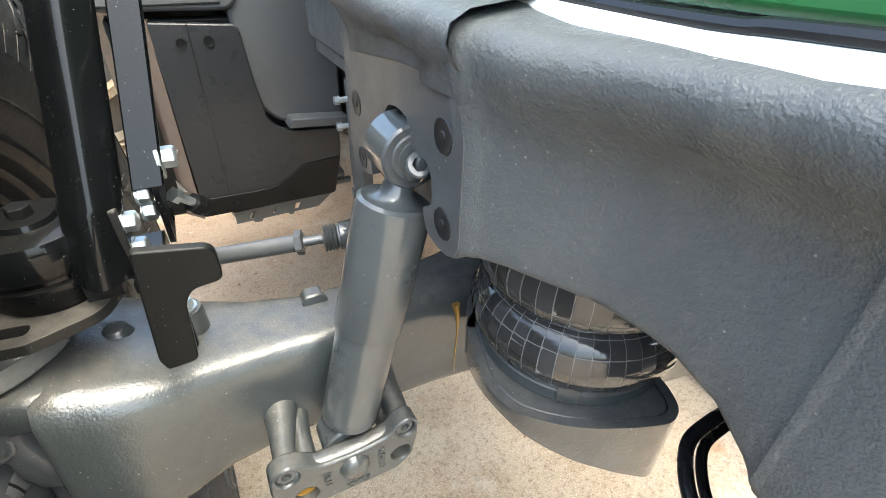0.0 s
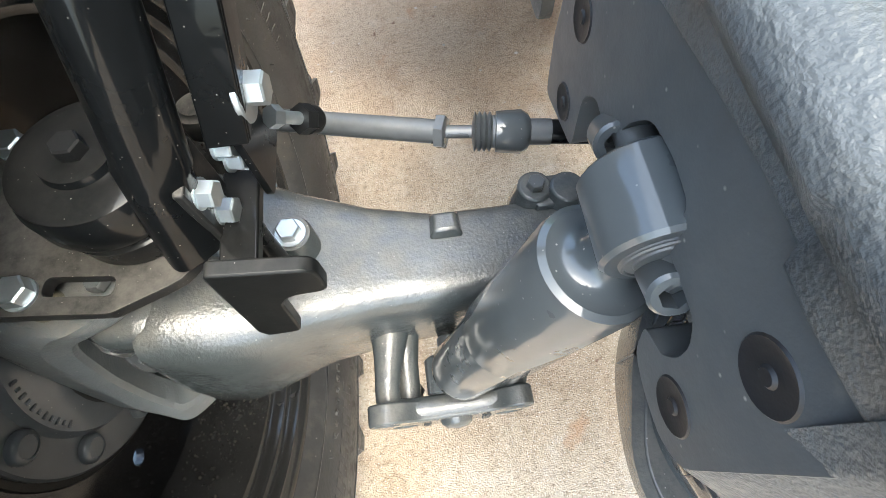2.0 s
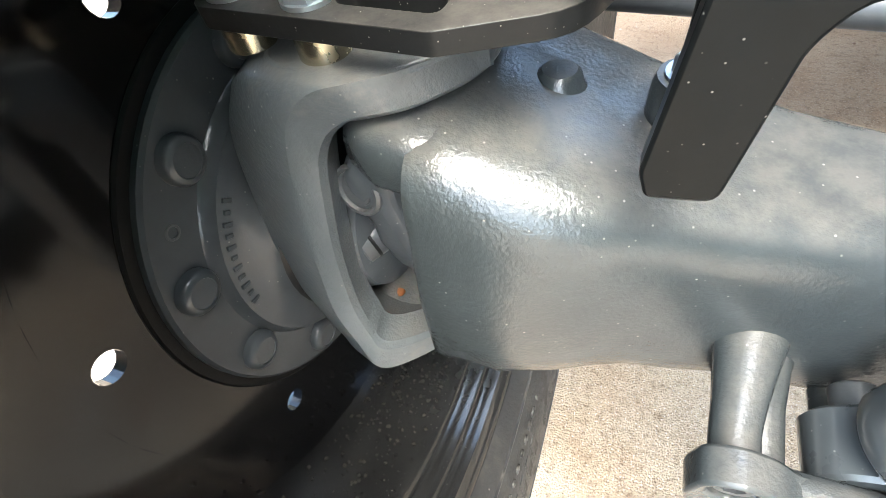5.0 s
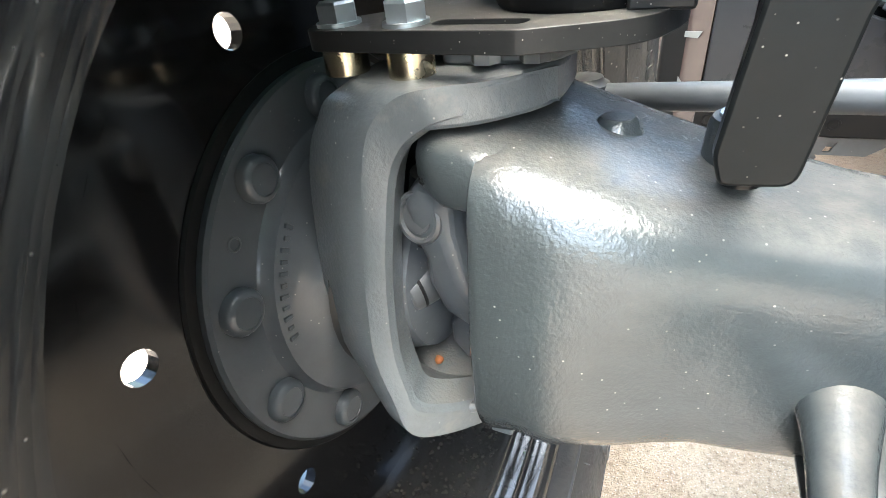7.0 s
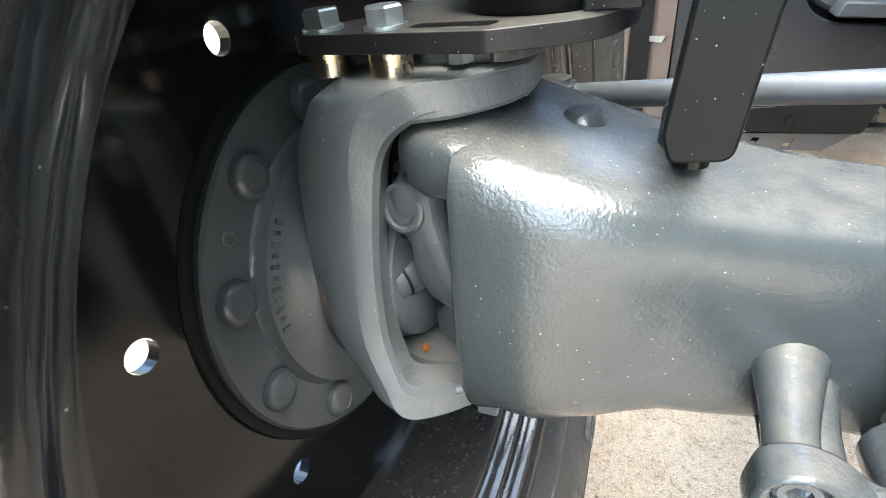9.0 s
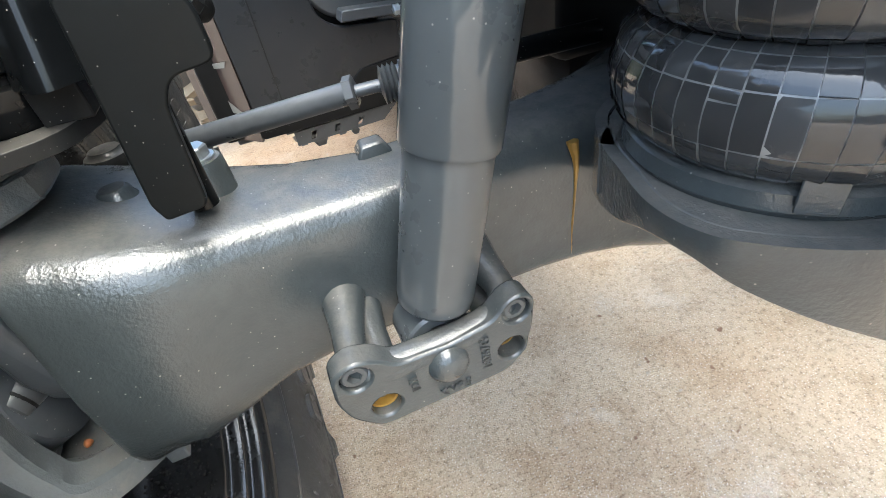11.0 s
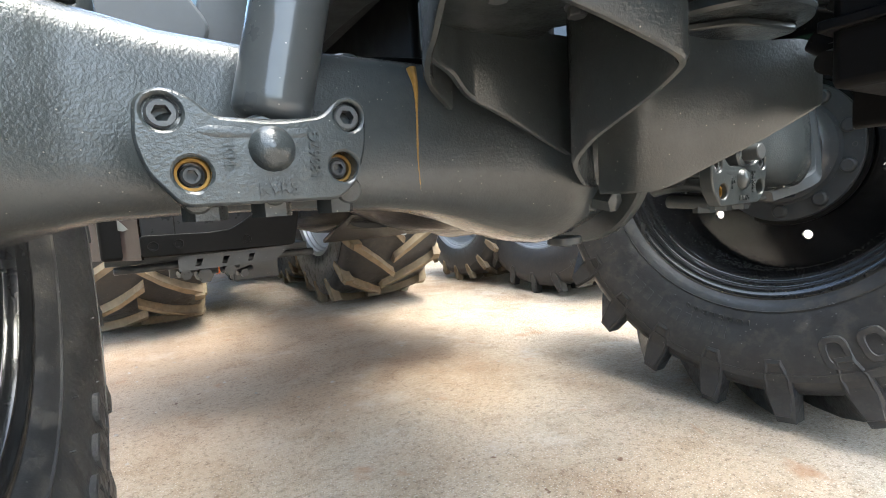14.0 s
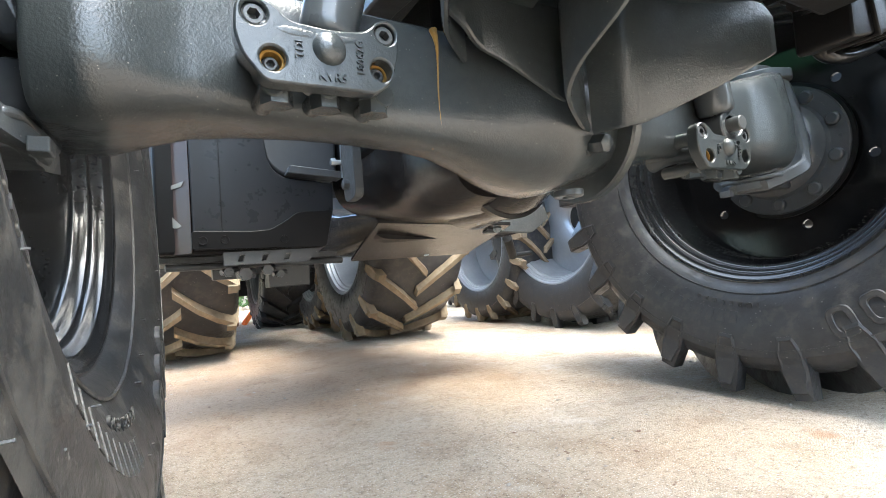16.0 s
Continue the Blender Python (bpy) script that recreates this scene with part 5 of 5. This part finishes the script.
far_shock = copy_thing(shock, Matrix.Translation((2 * MID, 0.14, 0)) @ Matrix.Rotation(math.pi, 4, "Z"))
tagged(far_shock, "grey painted shock absorber across the axle")

# rust runs on the axle
part("rust_run", tube([(0.184, 0.117, 0.818), (0.186, 0.1115, 0.785), (0.183, 0.1125, 0.70), (0.188, 0.1225, 0.655), (0.191, 0.16, 0.633)], lambda t: 0.0055 * max(0, 1 - 3 * t) + 0.0014, 8, 10), rust, axle, "rusty drip line on the housing")


# ---- body behind the axle ----
BEHIND = pose(0.053, 0.025, 0.038)
side_box = thing("battery_box", "black plastic battery box with bolted panels under the cab", "box", BEHIND)
face = rounded([(-0.205, 1.045), (0.0, 1.03), (0.012, 0.9), (0.03, 0.77), (0.075, 0.735), (0.235, 0.722), (0.23, 0.61), (0.19, 0.52), (-0.15, 0.53), (-0.2, 0.55)], [0.006, 0.02, 0.04, 0.05, 0.04, 0.012, 0.03, 0.03, 0.01, 0.006], 5)
part("front_panel", prism([p for p in face], 1.045, 1.07, "y"), door_black, side_box, "smooth dark panel", bevel=0.004, sharp=50)
part("lower_band", prism(rounded([(-0.205, 0.566), (-0.04, 0.562), (0.02, 0.566), (0.07, 0.595), (0.108, 0.622), (0.228, 0.63), (0.2, 0.505), (-0.205, 0.508)], 0.012), 1.04, 1.05, "y"), black_plastic, side_box, "black lower edge with bolts", bevel=0.002)
part("panel_joint", box(-0.1215, -0.1185, 1.0435, 1.05, 0.53, 1.04), black_plastic, side_box, "narrow joint between panels")
part("corner_panel", loft([[(-0.205, 1.047, z0), (-0.205, 1.047, z1), (-0.33, 1.2, z1 + 0.01), (-0.33, 1.2, z0)] for z0, z1 in ((0.5, 1.05),)] + [[(-0.2, 1.065, 0.5), (-0.2, 1.065, 1.05), (-0.32, 1.215, 1.06), (-0.32, 1.215, 0.5)]]), brown_gloss, side_box, "glossy brownish side panel")
part("shell", loft([[(-0.3, y, 0.5), (-0.3, y, 1.05), (0.19, y, 1.04), (0.2, y, 0.5)] for y in (1.1, 1.5)]), black_plastic, side_box, "black box body", bevel=0.01)
for pts in ([(-0.283, 0.706), (-0.219, 0.72), (-0.226, 0.704), (-0.283, 0.698)], [(-0.283, 0.662), (-0.276, 0.645), (-0.228, 0.585), (-0.24, 0.58), (-0.284, 0.59)]):
    part("white_mark", loft([[(x, 1.046 - (x + 0.205) * 1.224 - d, z) for x, z in pts] for d in (0.004, 0.0015)]), pale_steel, side_box, "slanted pale marking")
for x, z in ((-0.142, 0.994), (-0.078, 0.995), (-0.175, 0.535), (-0.115, 0.537), (0.062, 0.534)):
    y = 1.042 if z > 0.7 else 1.037
    part("screw", lathe([(0, 0.013), (0.002, 0.0125), (0.001, 0.008), (-0.002, 0.0075), (-0.002, 0.003), (0.0005, 0.003), (0.0005, 0)], (x, y, z), (x, 0, z), 20), black_plastic, side_box, "recessed black screw")
part("tray", box(-0.3, 0.28, 1.2, 1.5, 0.478, 0.5), frame_grey, side_box, "grey steel tray below the box", bevel=0.003)
part("pale_plate", plate([(-0.13, 1.2), (0.2, 1.2), (0.2, 1.4), (-0.13, 1.4)], [rounded([(x, 1.23), (x + 0.025, 1.23), (x + 0.02, 1.28), (x - 0.005, 1.28)], 0.004) for x in (-0.08, 0.0, 0.08)], 0.497, 0.503), pale_steel, side_box, "pale slotted steel plate")
part("slot_bar", plate([(-0.12, 0.458), (0.14, 0.462), (0.19, 0.503), (-0.12, 0.499)], [[(x, 0.468), (x + 0.014, 0.468), (x + 0.024, 0.49), (x + 0.008, 0.49)] for x in (-0.08, -0.01, 0.06)], 1.05, 1.056, "y"), flat_grey, side_box, "pale steel strip with slots")
hanger = [box(-0.14, 0.0, 1.25, 1.32, 0.42, 0.48), box(0.05, 0.2, 1.3, 1.4, 0.38, 0.48), rod((-0.28, 1.2, 0.465), (0.3, 1.2, 0.465), 0.012)]
for x, z, r in ((-0.1, 0.44, 0.02), (-0.05, 0.43, 0.028), (0.02, 0.44, 0.022), (0.06, 0.425, 0.016)):
    part("fitting", join(hexagon((x, 1.12, z), (x, 1.15, z), r * 1.4), rod((x - 0.02, 1.15, z), (x + 0.03, 1.18, z + 0.01), r * 0.5)), steel, side_box, "small zinc fitting")
part("hanger", join(*hanger), flat_grey, side_box, "small fittings under the tray", bevel=0.004)

tank = thing("fuel_tank", "dark grey plastic tank with rounded edges", "tank", BEHIND)
part("tank_body", loft([[(x, y, z) for x, z in rounded([(-0.02, 1.06), (0.02, 0.8), (0.07, 0.75), (0.26, 0.735), (0.27, 1.25), (0.02, 1.35)], 0.03)] for y in (1.075, 1.09, 1.6)]), tank_grey, tank, "smooth dark grey tank wall", bevel=0.01)
part("lip", prism(rounded([(0.08, 0.748), (0.262, 0.735), (0.262, 0.76), (0.09, 0.775)], 0.006), 1.02, 1.08, "y"), tank_grey, tank, "ledge of the tank", bevel=0.004)
cab_step = thing("cab_step", "grey plastic cab step panel above the box", "step", BEHIND)
part("panel", loft([[(x, y, z) for x, z in rounded([(-0.55, 1.075), (0.0, 1.06), (0.03, 1.14), (-0.05, 1.26), (-0.5, 1.3)], 0.03)] for y in (1.06, 1.1, 1.6)]), tank_grey, cab_step, "smooth grey plastic panel", bevel=0.01)
part("lower_seam", box(-0.5, -0.03, 1.056, 1.064, 1.078, 1.083), black_plastic, cab_step, "narrow dark seam", bevel=0.001)

plate_br = thing("mounting_plate", "zinc mounting plate bolted beside the tank", "plate", pose(0.03, 0, 0.03))
part("zinc_plate", plate(rounded([(0.9, 0.73), (0.985, 0.73), (0.985, 0.9), (0.92, 0.9), (0.9, 0.87)], 0.008), [circle(0.93, 0.76, 0.006), circle(0.95, 0.8, 0.006), circle(0.93, 0.84, 0.006)], 0.262, 0.268, "x"), zinc, plate_br, "zinc plate with holes", bevel=0.001)
for z in (0.85, 0.775):
    part("long_bolt", rod((0.262, 0.955, z), (0.228, 0.955, z), 0.008, n=16), zinc, plate_br)
    hex_bolt((0.235, 0.955, z), (-1, 0, 0), 0.022, 0.012, 0.026, plate_br)
part("ear", plate(rounded([(0.7, 0.62), (0.8, 0.615), (0.815, 0.76), (0.78, 0.9), (0.72, 0.9)], 0.03), [], 0.21, 0.235, "x"), frame_grey, plate_br, "grey cast ear", bevel=0.004)
hex_bolt((0.212, 0.76, 0.663), (-1, 0, 0), 0.026, 0.016, 0, plate_br, steel, label="grey steel bolt")

gear = thing("gearbox", "dark glossy gearbox and engine sump behind the axle", "gearbox")
def sec(y, x0, x1, z0, z1, p=3.0):
    return [(x, y, z) for (_, x, z) in section(0, x0, x1, z0, z1, p, 32)]
part("sump", move(loft([sec(0.42, 0.3, 0.55, 0.6, 0.85), sec(0.5, 0.27, 0.6, 0.575, 0.95), sec(0.7, 0.25, 0.62, 0.57, 1.0), sec(0.9, 0.25, 0.6, 0.6, 1.0), sec(1.2, 0.24, 0.6, 0.66, 1.0)]), pose(0.085, 0, 0)), black_gloss, gear, "glossy dark sump", sharp=60)
part("drive_cone", move(lathe([(0.0, 0.10), (0.06, 0.13), (0.1, 0.14), (0.105, 0.15), (0.13, 0.15), (0.135, 0.14), (0.3, 0.16), (0.34, 0.15)], (0.5, 0.36, 0.70), (0.5, 1.36, 0.72), 48), pose(0.085, 0, 0)), black_gloss, gear, "dark conical drive housing")
part("belly", move(loft([sec(1.0, 0.27, 0.95, 0.53, 0.66, 6), sec(1.5, 0.25, 0.9, 0.5, 0.7, 6), sec(2.6, 0.2, 0.65, 0.55, 0.9, 5)]), pose(0.2, 0.16, 0.035)), black_gloss, gear, "dark belly of the tractor", sharp=50)
part("skid_plate", move(loft([[(0.24, 0.9, 0.585), (0.24, 0.9, 0.6), (0.75, 0.8, 0.57), (0.75, 0.8, 0.555)], [(0.28, 1.35, 0.47), (0.28, 1.35, 0.485), (0.85, 1.3, 0.49), (0.85, 1.3, 0.475)]]), pose(0.2, 0.16, 0.035)), black_gloss, gear, "dark folded guard plate", bevel=0.003)
part("guard_wing", move(loft([[(0.68, 0.85, 0.535), (0.68, 0.85, 0.6), (1.05, 0.95, 0.66), (1.08, 0.95, 0.6), (0.98, 0.95, 0.54)], [(0.68, 0.9, 0.535), (0.68, 0.9, 0.6), (1.05, 1.0, 0.66), (1.08, 1.0, 0.6), (0.98, 1.0, 0.54)]]), pose(0.2, 0.16, 0.035)), frame_grey, gear, "grey folded wing of the guard", bevel=0.004)
for p in ((0.917, 1.008, 0.585), (0.84, 0.99, 0.613), (0.817, 1.44, 0.527)):
    hex_bolt(p, (0, -1, -0.3), 0.026, 0.01, 0.036, gear)
part("hitch_arm", move(join(rod((0.95, 1.1, 0.53), (1.05, 1.2, 0.45), 0.022), rod((1.05, 1.2, 0.45), (1.2, 1.25, 0.46), 0.012)), pose(0.2, 0.16, 0.035)), black_plastic, gear, "black linkage arm")
part("engine_block", move(loft([[(x, y, z) for x, z in ((0.24, 0.8), (0.6, 0.8), (0.6, 1.26), (0.24, 1.26))] for y in (0.35, 1.6)]), pose(0.085, 0, 0)), black_plastic, gear, "dark engine block", bevel=0.02)

# ---- hoses and cooler in front of the air springs ----
for dx, dy, dz, r in ((0, 0, 0, 0.0075), (0.04, 0.0, -0.035, 0.006)):
    h = thing("hydraulic_hose", "shiny black hydraulic hose hanging in a loop", "hose", None, "hydraulic hoses")
    pts = [(0.43, -0.205, 0.885), (0.371, -0.218, 0.873), (0.31, -0.218, 0.867), (0.268, -0.225, 0.862), (0.232, -0.258, 0.857), (0.218, -0.295, 0.85), (0.225, -0.325, 0.838), (0.25, -0.35, 0.822), (0.32, -0.39, 0.81)]
    part("hose", tube([(x + dx, y + dy, z + dz) for x, y, z in pts], r, 14), hose_black, h, "smooth black rubber hose")
    part("sleeve", tube([(x + dx, y + dy, z + dz) for x, y, z in pts[:2]], lambda t: r * (1.2 + 0.08 * math.sin(t * 40)), 10, 12), black_plastic, h, "wrapped protective sleeve")
    part("coupling", rod((0.315 + dx, -0.387 + dy, 0.811 + dz), (0.36 + dx, -0.412 + dy, 0.805 + dz), 0.013, n=12), steel, h, "steel hose coupling")
cooler = thing("cooler_block", "black fittings and cooler block between the frame legs", "cooler")
part("block", box(0.4, 0.56, -0.4, -0.255, 0.72, 1.02), black_plastic, cooler, "black finned block", bevel=0.008)
part("fin", join(*[box(0.392, 0.568, -0.41, -0.248, z, z + 0.01) for z in (0.77, 0.83, 0.89, 0.95)]), black_plastic, cooler, "black fins", bevel=0.002)
part("valve", join(rod((0.6, -0.25, 0.83), (0.66, -0.33, 0.8), 0.022), rod((0.58, -0.2, 0.86), (0.6, -0.27, 0.84), 0.016), box(0.63, 0.7, -0.37, -0.3, 0.76, 0.82)), steel, cooler, "steel hydraulic valve fittings", bevel=0.004)
part("bar", box(0.62, 1.1, -0.42, -0.36, 0.72, 0.8), black_paint, cooler, "black steel bar", bevel=0.006)
tilt = Matrix.Translation((0.82, -0.235, 0.805)) @ Matrix.Rotation(radians(-15), 4, "Y")
body = loft([[(x, y, z) for x, z in rounded([(-0.23, -0.05), (0.23, -0.05), (0.23, 0.06), (-0.2, 0.06)], 0.012)] for y in (-0.035, -0.03, 0.03, 0.035)])
part("valve_body", move(body, tilt), black_plastic, cooler, "black valve block with grooves", bevel=0.003, sharp=50)
for x in (-0.16, -0.09, -0.02, 0.05):
    part("valve_rib", move(box(x, x + 0.012, -0.041, 0.036, -0.055, 0.05), tilt), black_plastic, cooler, bevel=0.002)
for x, y, z, r in ((0.52, -0.22, 0.77, 0.02), (0.56, -0.24, 0.75, 0.016), (0.585, -0.21, 0.79, 0.018), (0.5, -0.245, 0.8, 0.014)):
    part("hose_fitting", join(hexagon((x, y, z), (x + 0.02, y, z + 0.006), r * 1.7), rod((x - 0.03, y, z - 0.008), (x + 0.05, y, z + 0.014), r * 0.6), rod((x + 0.02, y, z + 0.006), (x + 0.02, y + 0.03, z + 0.03), r * 0.7)), black_plate, cooler, "dark hose fitting")
part("guide_arm", tube([(0.66, -0.2, 0.735), (0.7, -0.205, 0.715), (0.77, -0.21, 0.725), (0.88, -0.215, 0.765), (1.02, -0.22, 0.81)], 0.012, 12), black_paint, cooler, "curved black guide arm")
part("cap", lathe([(0, 0.012), (0.01, 0.012), (0.014, 0.008), (0.014, 0)], (0.95, -0.272, 0.86), (0.95, -1, 0.86), 16), orange_paint, cooler, "small orange cap")
# Boxes for the front support, sized to block light from ahead.
part("front_support", join(box(0.2, 0.61, -0.78, -0.47, 0.8, 1.06), box(0.62, 1.0, -0.66, -0.5, 0.76, 0.9)), black_plastic, cooler, "plain dark front support boxes, added to block light", bevel=0.012)
part("front_plate", box(0.19, 0.62, -0.72, -0.68, 0.66, 1.28), black_plastic, cooler, "dark plate closing the frame", bevel=0.006)
cable = thing("cable", "thin black cable hanging beside the wheel", "cable")
part("cord", tube([(0.85, -0.4, 0.74), (0.95, -0.36, 0.70), (1.06, -0.38, 0.71), (1.2, -0.45, 0.76)], 0.006, 8), hose_black, cable)

# ---- rear wheels and what stands behind ----
def wheel_at(parent, label, x, y, scale, turn, lugs, rim, lug_mat=None):
    m = Matrix.Translation((x, y, 0.84 * scale)) @ Matrix.Rotation(radians(turn), 4, "Z") @ Matrix.Scale(scale, 4)
    tractor_wheel("wheel", label, parent.matrix_world.inverted() @ m, 0.33, 0.33, 0.5, 0.8, lugs, 0.042, hub=False, rim_mat=rim, lug_mat=lug_mat, parent=parent, letters=False)


for x, y, turn in ((-0.2, 3.1, 0), (1.14, 2.85, 180)):
    wheel_at(frame_ob, "large rear tractor tyre with worn tan lugs", x, y, 1.0, turn, 18, silver, worn_lug)
spots = (((3.6, 1.2), white_paint, ((2.3, 1.97, 0.9, None), (2.22, 2.85, 0.78, worn_lug))), ((0.2, 5.0), green_paint, ((1.1, 4.0, 0.78, worn_lug), (0.74, 4.75, 0.78, None))), ((4.6, 5.6), white_paint, ((2.45, 2.97, 0.62, None), (3.0, 4.6, 0.7, None))))
for (x, y), paint, wheels in spots:
    t = thing("parked_tractor", "dark underside and body of a parked tractor", "tractor", pose(x, y, 0), "parked tractors")
    bpy.context.view_layer.update()
    # Bodies drawn extra long and tall to shade the far side of the axle.
    part("chassis", loft([[(-0.35, y_, 0.55), (-0.45, y_, 0.9), (-0.4, y_, 1.6), (0.4, y_, 1.6), (0.45, y_, 0.9), (0.35, y_, 0.55)] for y_ in (-2.2, 1.6)]), black_plastic, t, "dark chassis", bevel=0.05)
    part("hood", loft([[(-0.38, y_, 1.62), (-0.34, y_, 2.1), (0.34, y_, 2.1), (0.38, y_, 1.62)] for y_ in (-2.4, 0.3)]), paint, t, "painted hood", bevel=0.06)
    part("cab", loft([[(-0.7, y_, 1.6), (-0.6, y_, 2.8), (0.6, y_, 2.8), (0.7, y_, 1.6)] for y_ in (0.4, 1.7)]), tank_grey, t, "dark cab", bevel=0.05)
    for wx, wy, scale, tan in wheels:
        wheel_at(t, "farm tyre with worn lugs on a silver rim", wx, wy, scale, 180, 20, silver, tan)
red = thing("red_implement", "red painted implement frame with an orange strut", "implement")
part("dark_body", box(-0.1, 1.0, 5.6, 5.9, 0.33, 1.0), black_plastic, red, "dark body above the beam", bevel=0.02)
part("beam", box(0.1, 0.41, 5.45, 5.6, 0.0, 0.34), red_paint, red, "red steel beam", bevel=0.02)
part("strut", rod((0.46, 5.5, 0.0), (0.65, 5.5, 0.26), 0.03, n=8), orange_paint, red, "orange strut")


def hedge(name, label, x0, x1, y0, depth, high, count, seed):
    rnd = random.Random(seed)
    vs, fs = [], []
    for _ in range(count):
        c = Vector((x0 + (x1 - x0) * rnd.random(), y0 + depth * rnd.random(), high * rnd.random() ** 1.3 + 0.02))
        n = Vector((rnd.gauss(0, 1), rnd.gauss(0, 1), rnd.gauss(0.6, 1))).normalized()
        u = n.orthogonal().normalized()
        v = n.cross(u)
        s = 0.05 + 0.09 * rnd.random()
        k = len(vs)
        vs += [c - u * s, c - v * s * 0.4, c + u * s, c + v * s * 0.4 + n * s * 0.2]
        fs.append((k, k + 1, k + 2, k + 3))
    return tagged(part(name, (vs, fs), leaf, None, smooth=False), label, "hedge", kind="stuff")


hedge("hedge", "green leafy shrubs at the edge of the yard", -8, 12, 9.0, 1.6, 2.4, 9000, 3)
hedge("hedge", "green leafy shrubs at the edge of the yard", 12.0, 13.5, -6, 16, 2.4, 5000, 4)
shed = thing("shed_wall", "pale wall of a farm building behind the yard", "wall", None, "", "structure")
part("wall_panel", box(-12, 14, 12.0, 12.3, 0, 4.0), pale_wall, shed, "dark grey boarded wall")
part("roof_edge", box(-12.3, 14.3, 11.6, 12.4, 4.0, 4.3), tank_grey, shed, "dark roof edge")

# Shrubs added out of view to cut low sky light on the near side.
hedge("hedge", "unseen tall green shrubs added to block the low sky", -10.5, -8.5, -9, 18, 3.6, 7000, 5)
# Unseen wall added behind the camera to darken reflections of the low sky.
closing_wall = thing("barn_wall", "unseen dark wall added behind the camera for reflections", "wall", None, "", "structure")
part("wall_boards", box(-20, 22, -40.3, -40.0, 0, 3.2), tank_grey, closing_wall, "dark grey boarded wall")
part("roof_edge", box(-20.3, 22.3, -40.6, -39.5, 3.2, 3.5), black_plastic, closing_wall, "dark roof edge")

rnd = random.Random(11)
lumps = []
for _ in range(420):
    x, y, k = rnd.uniform(-0.9, 2.2), rnd.uniform(-1.1, 2.4), 0.0015 + 0.005 * rnd.random() ** 3
    lumps.append(move(lathe([(-0.5, 0.55), (0.1, 0.95), (0.55, 0.35)], (0, 0, 0), (rnd.gauss(0, 1), rnd.gauss(0, 1), rnd.gauss(0, 1)), 7), Matrix.Translation((x, y, k * 0.3)) @ Matrix.Diagonal((k * 1.4, k, k * 0.8, 1))))
tagged(part("pebbles", join(*lumps), pebble, None, smooth=False), "small pale pebbles and grit lying on the yard", "pebbles", kind="stuff")
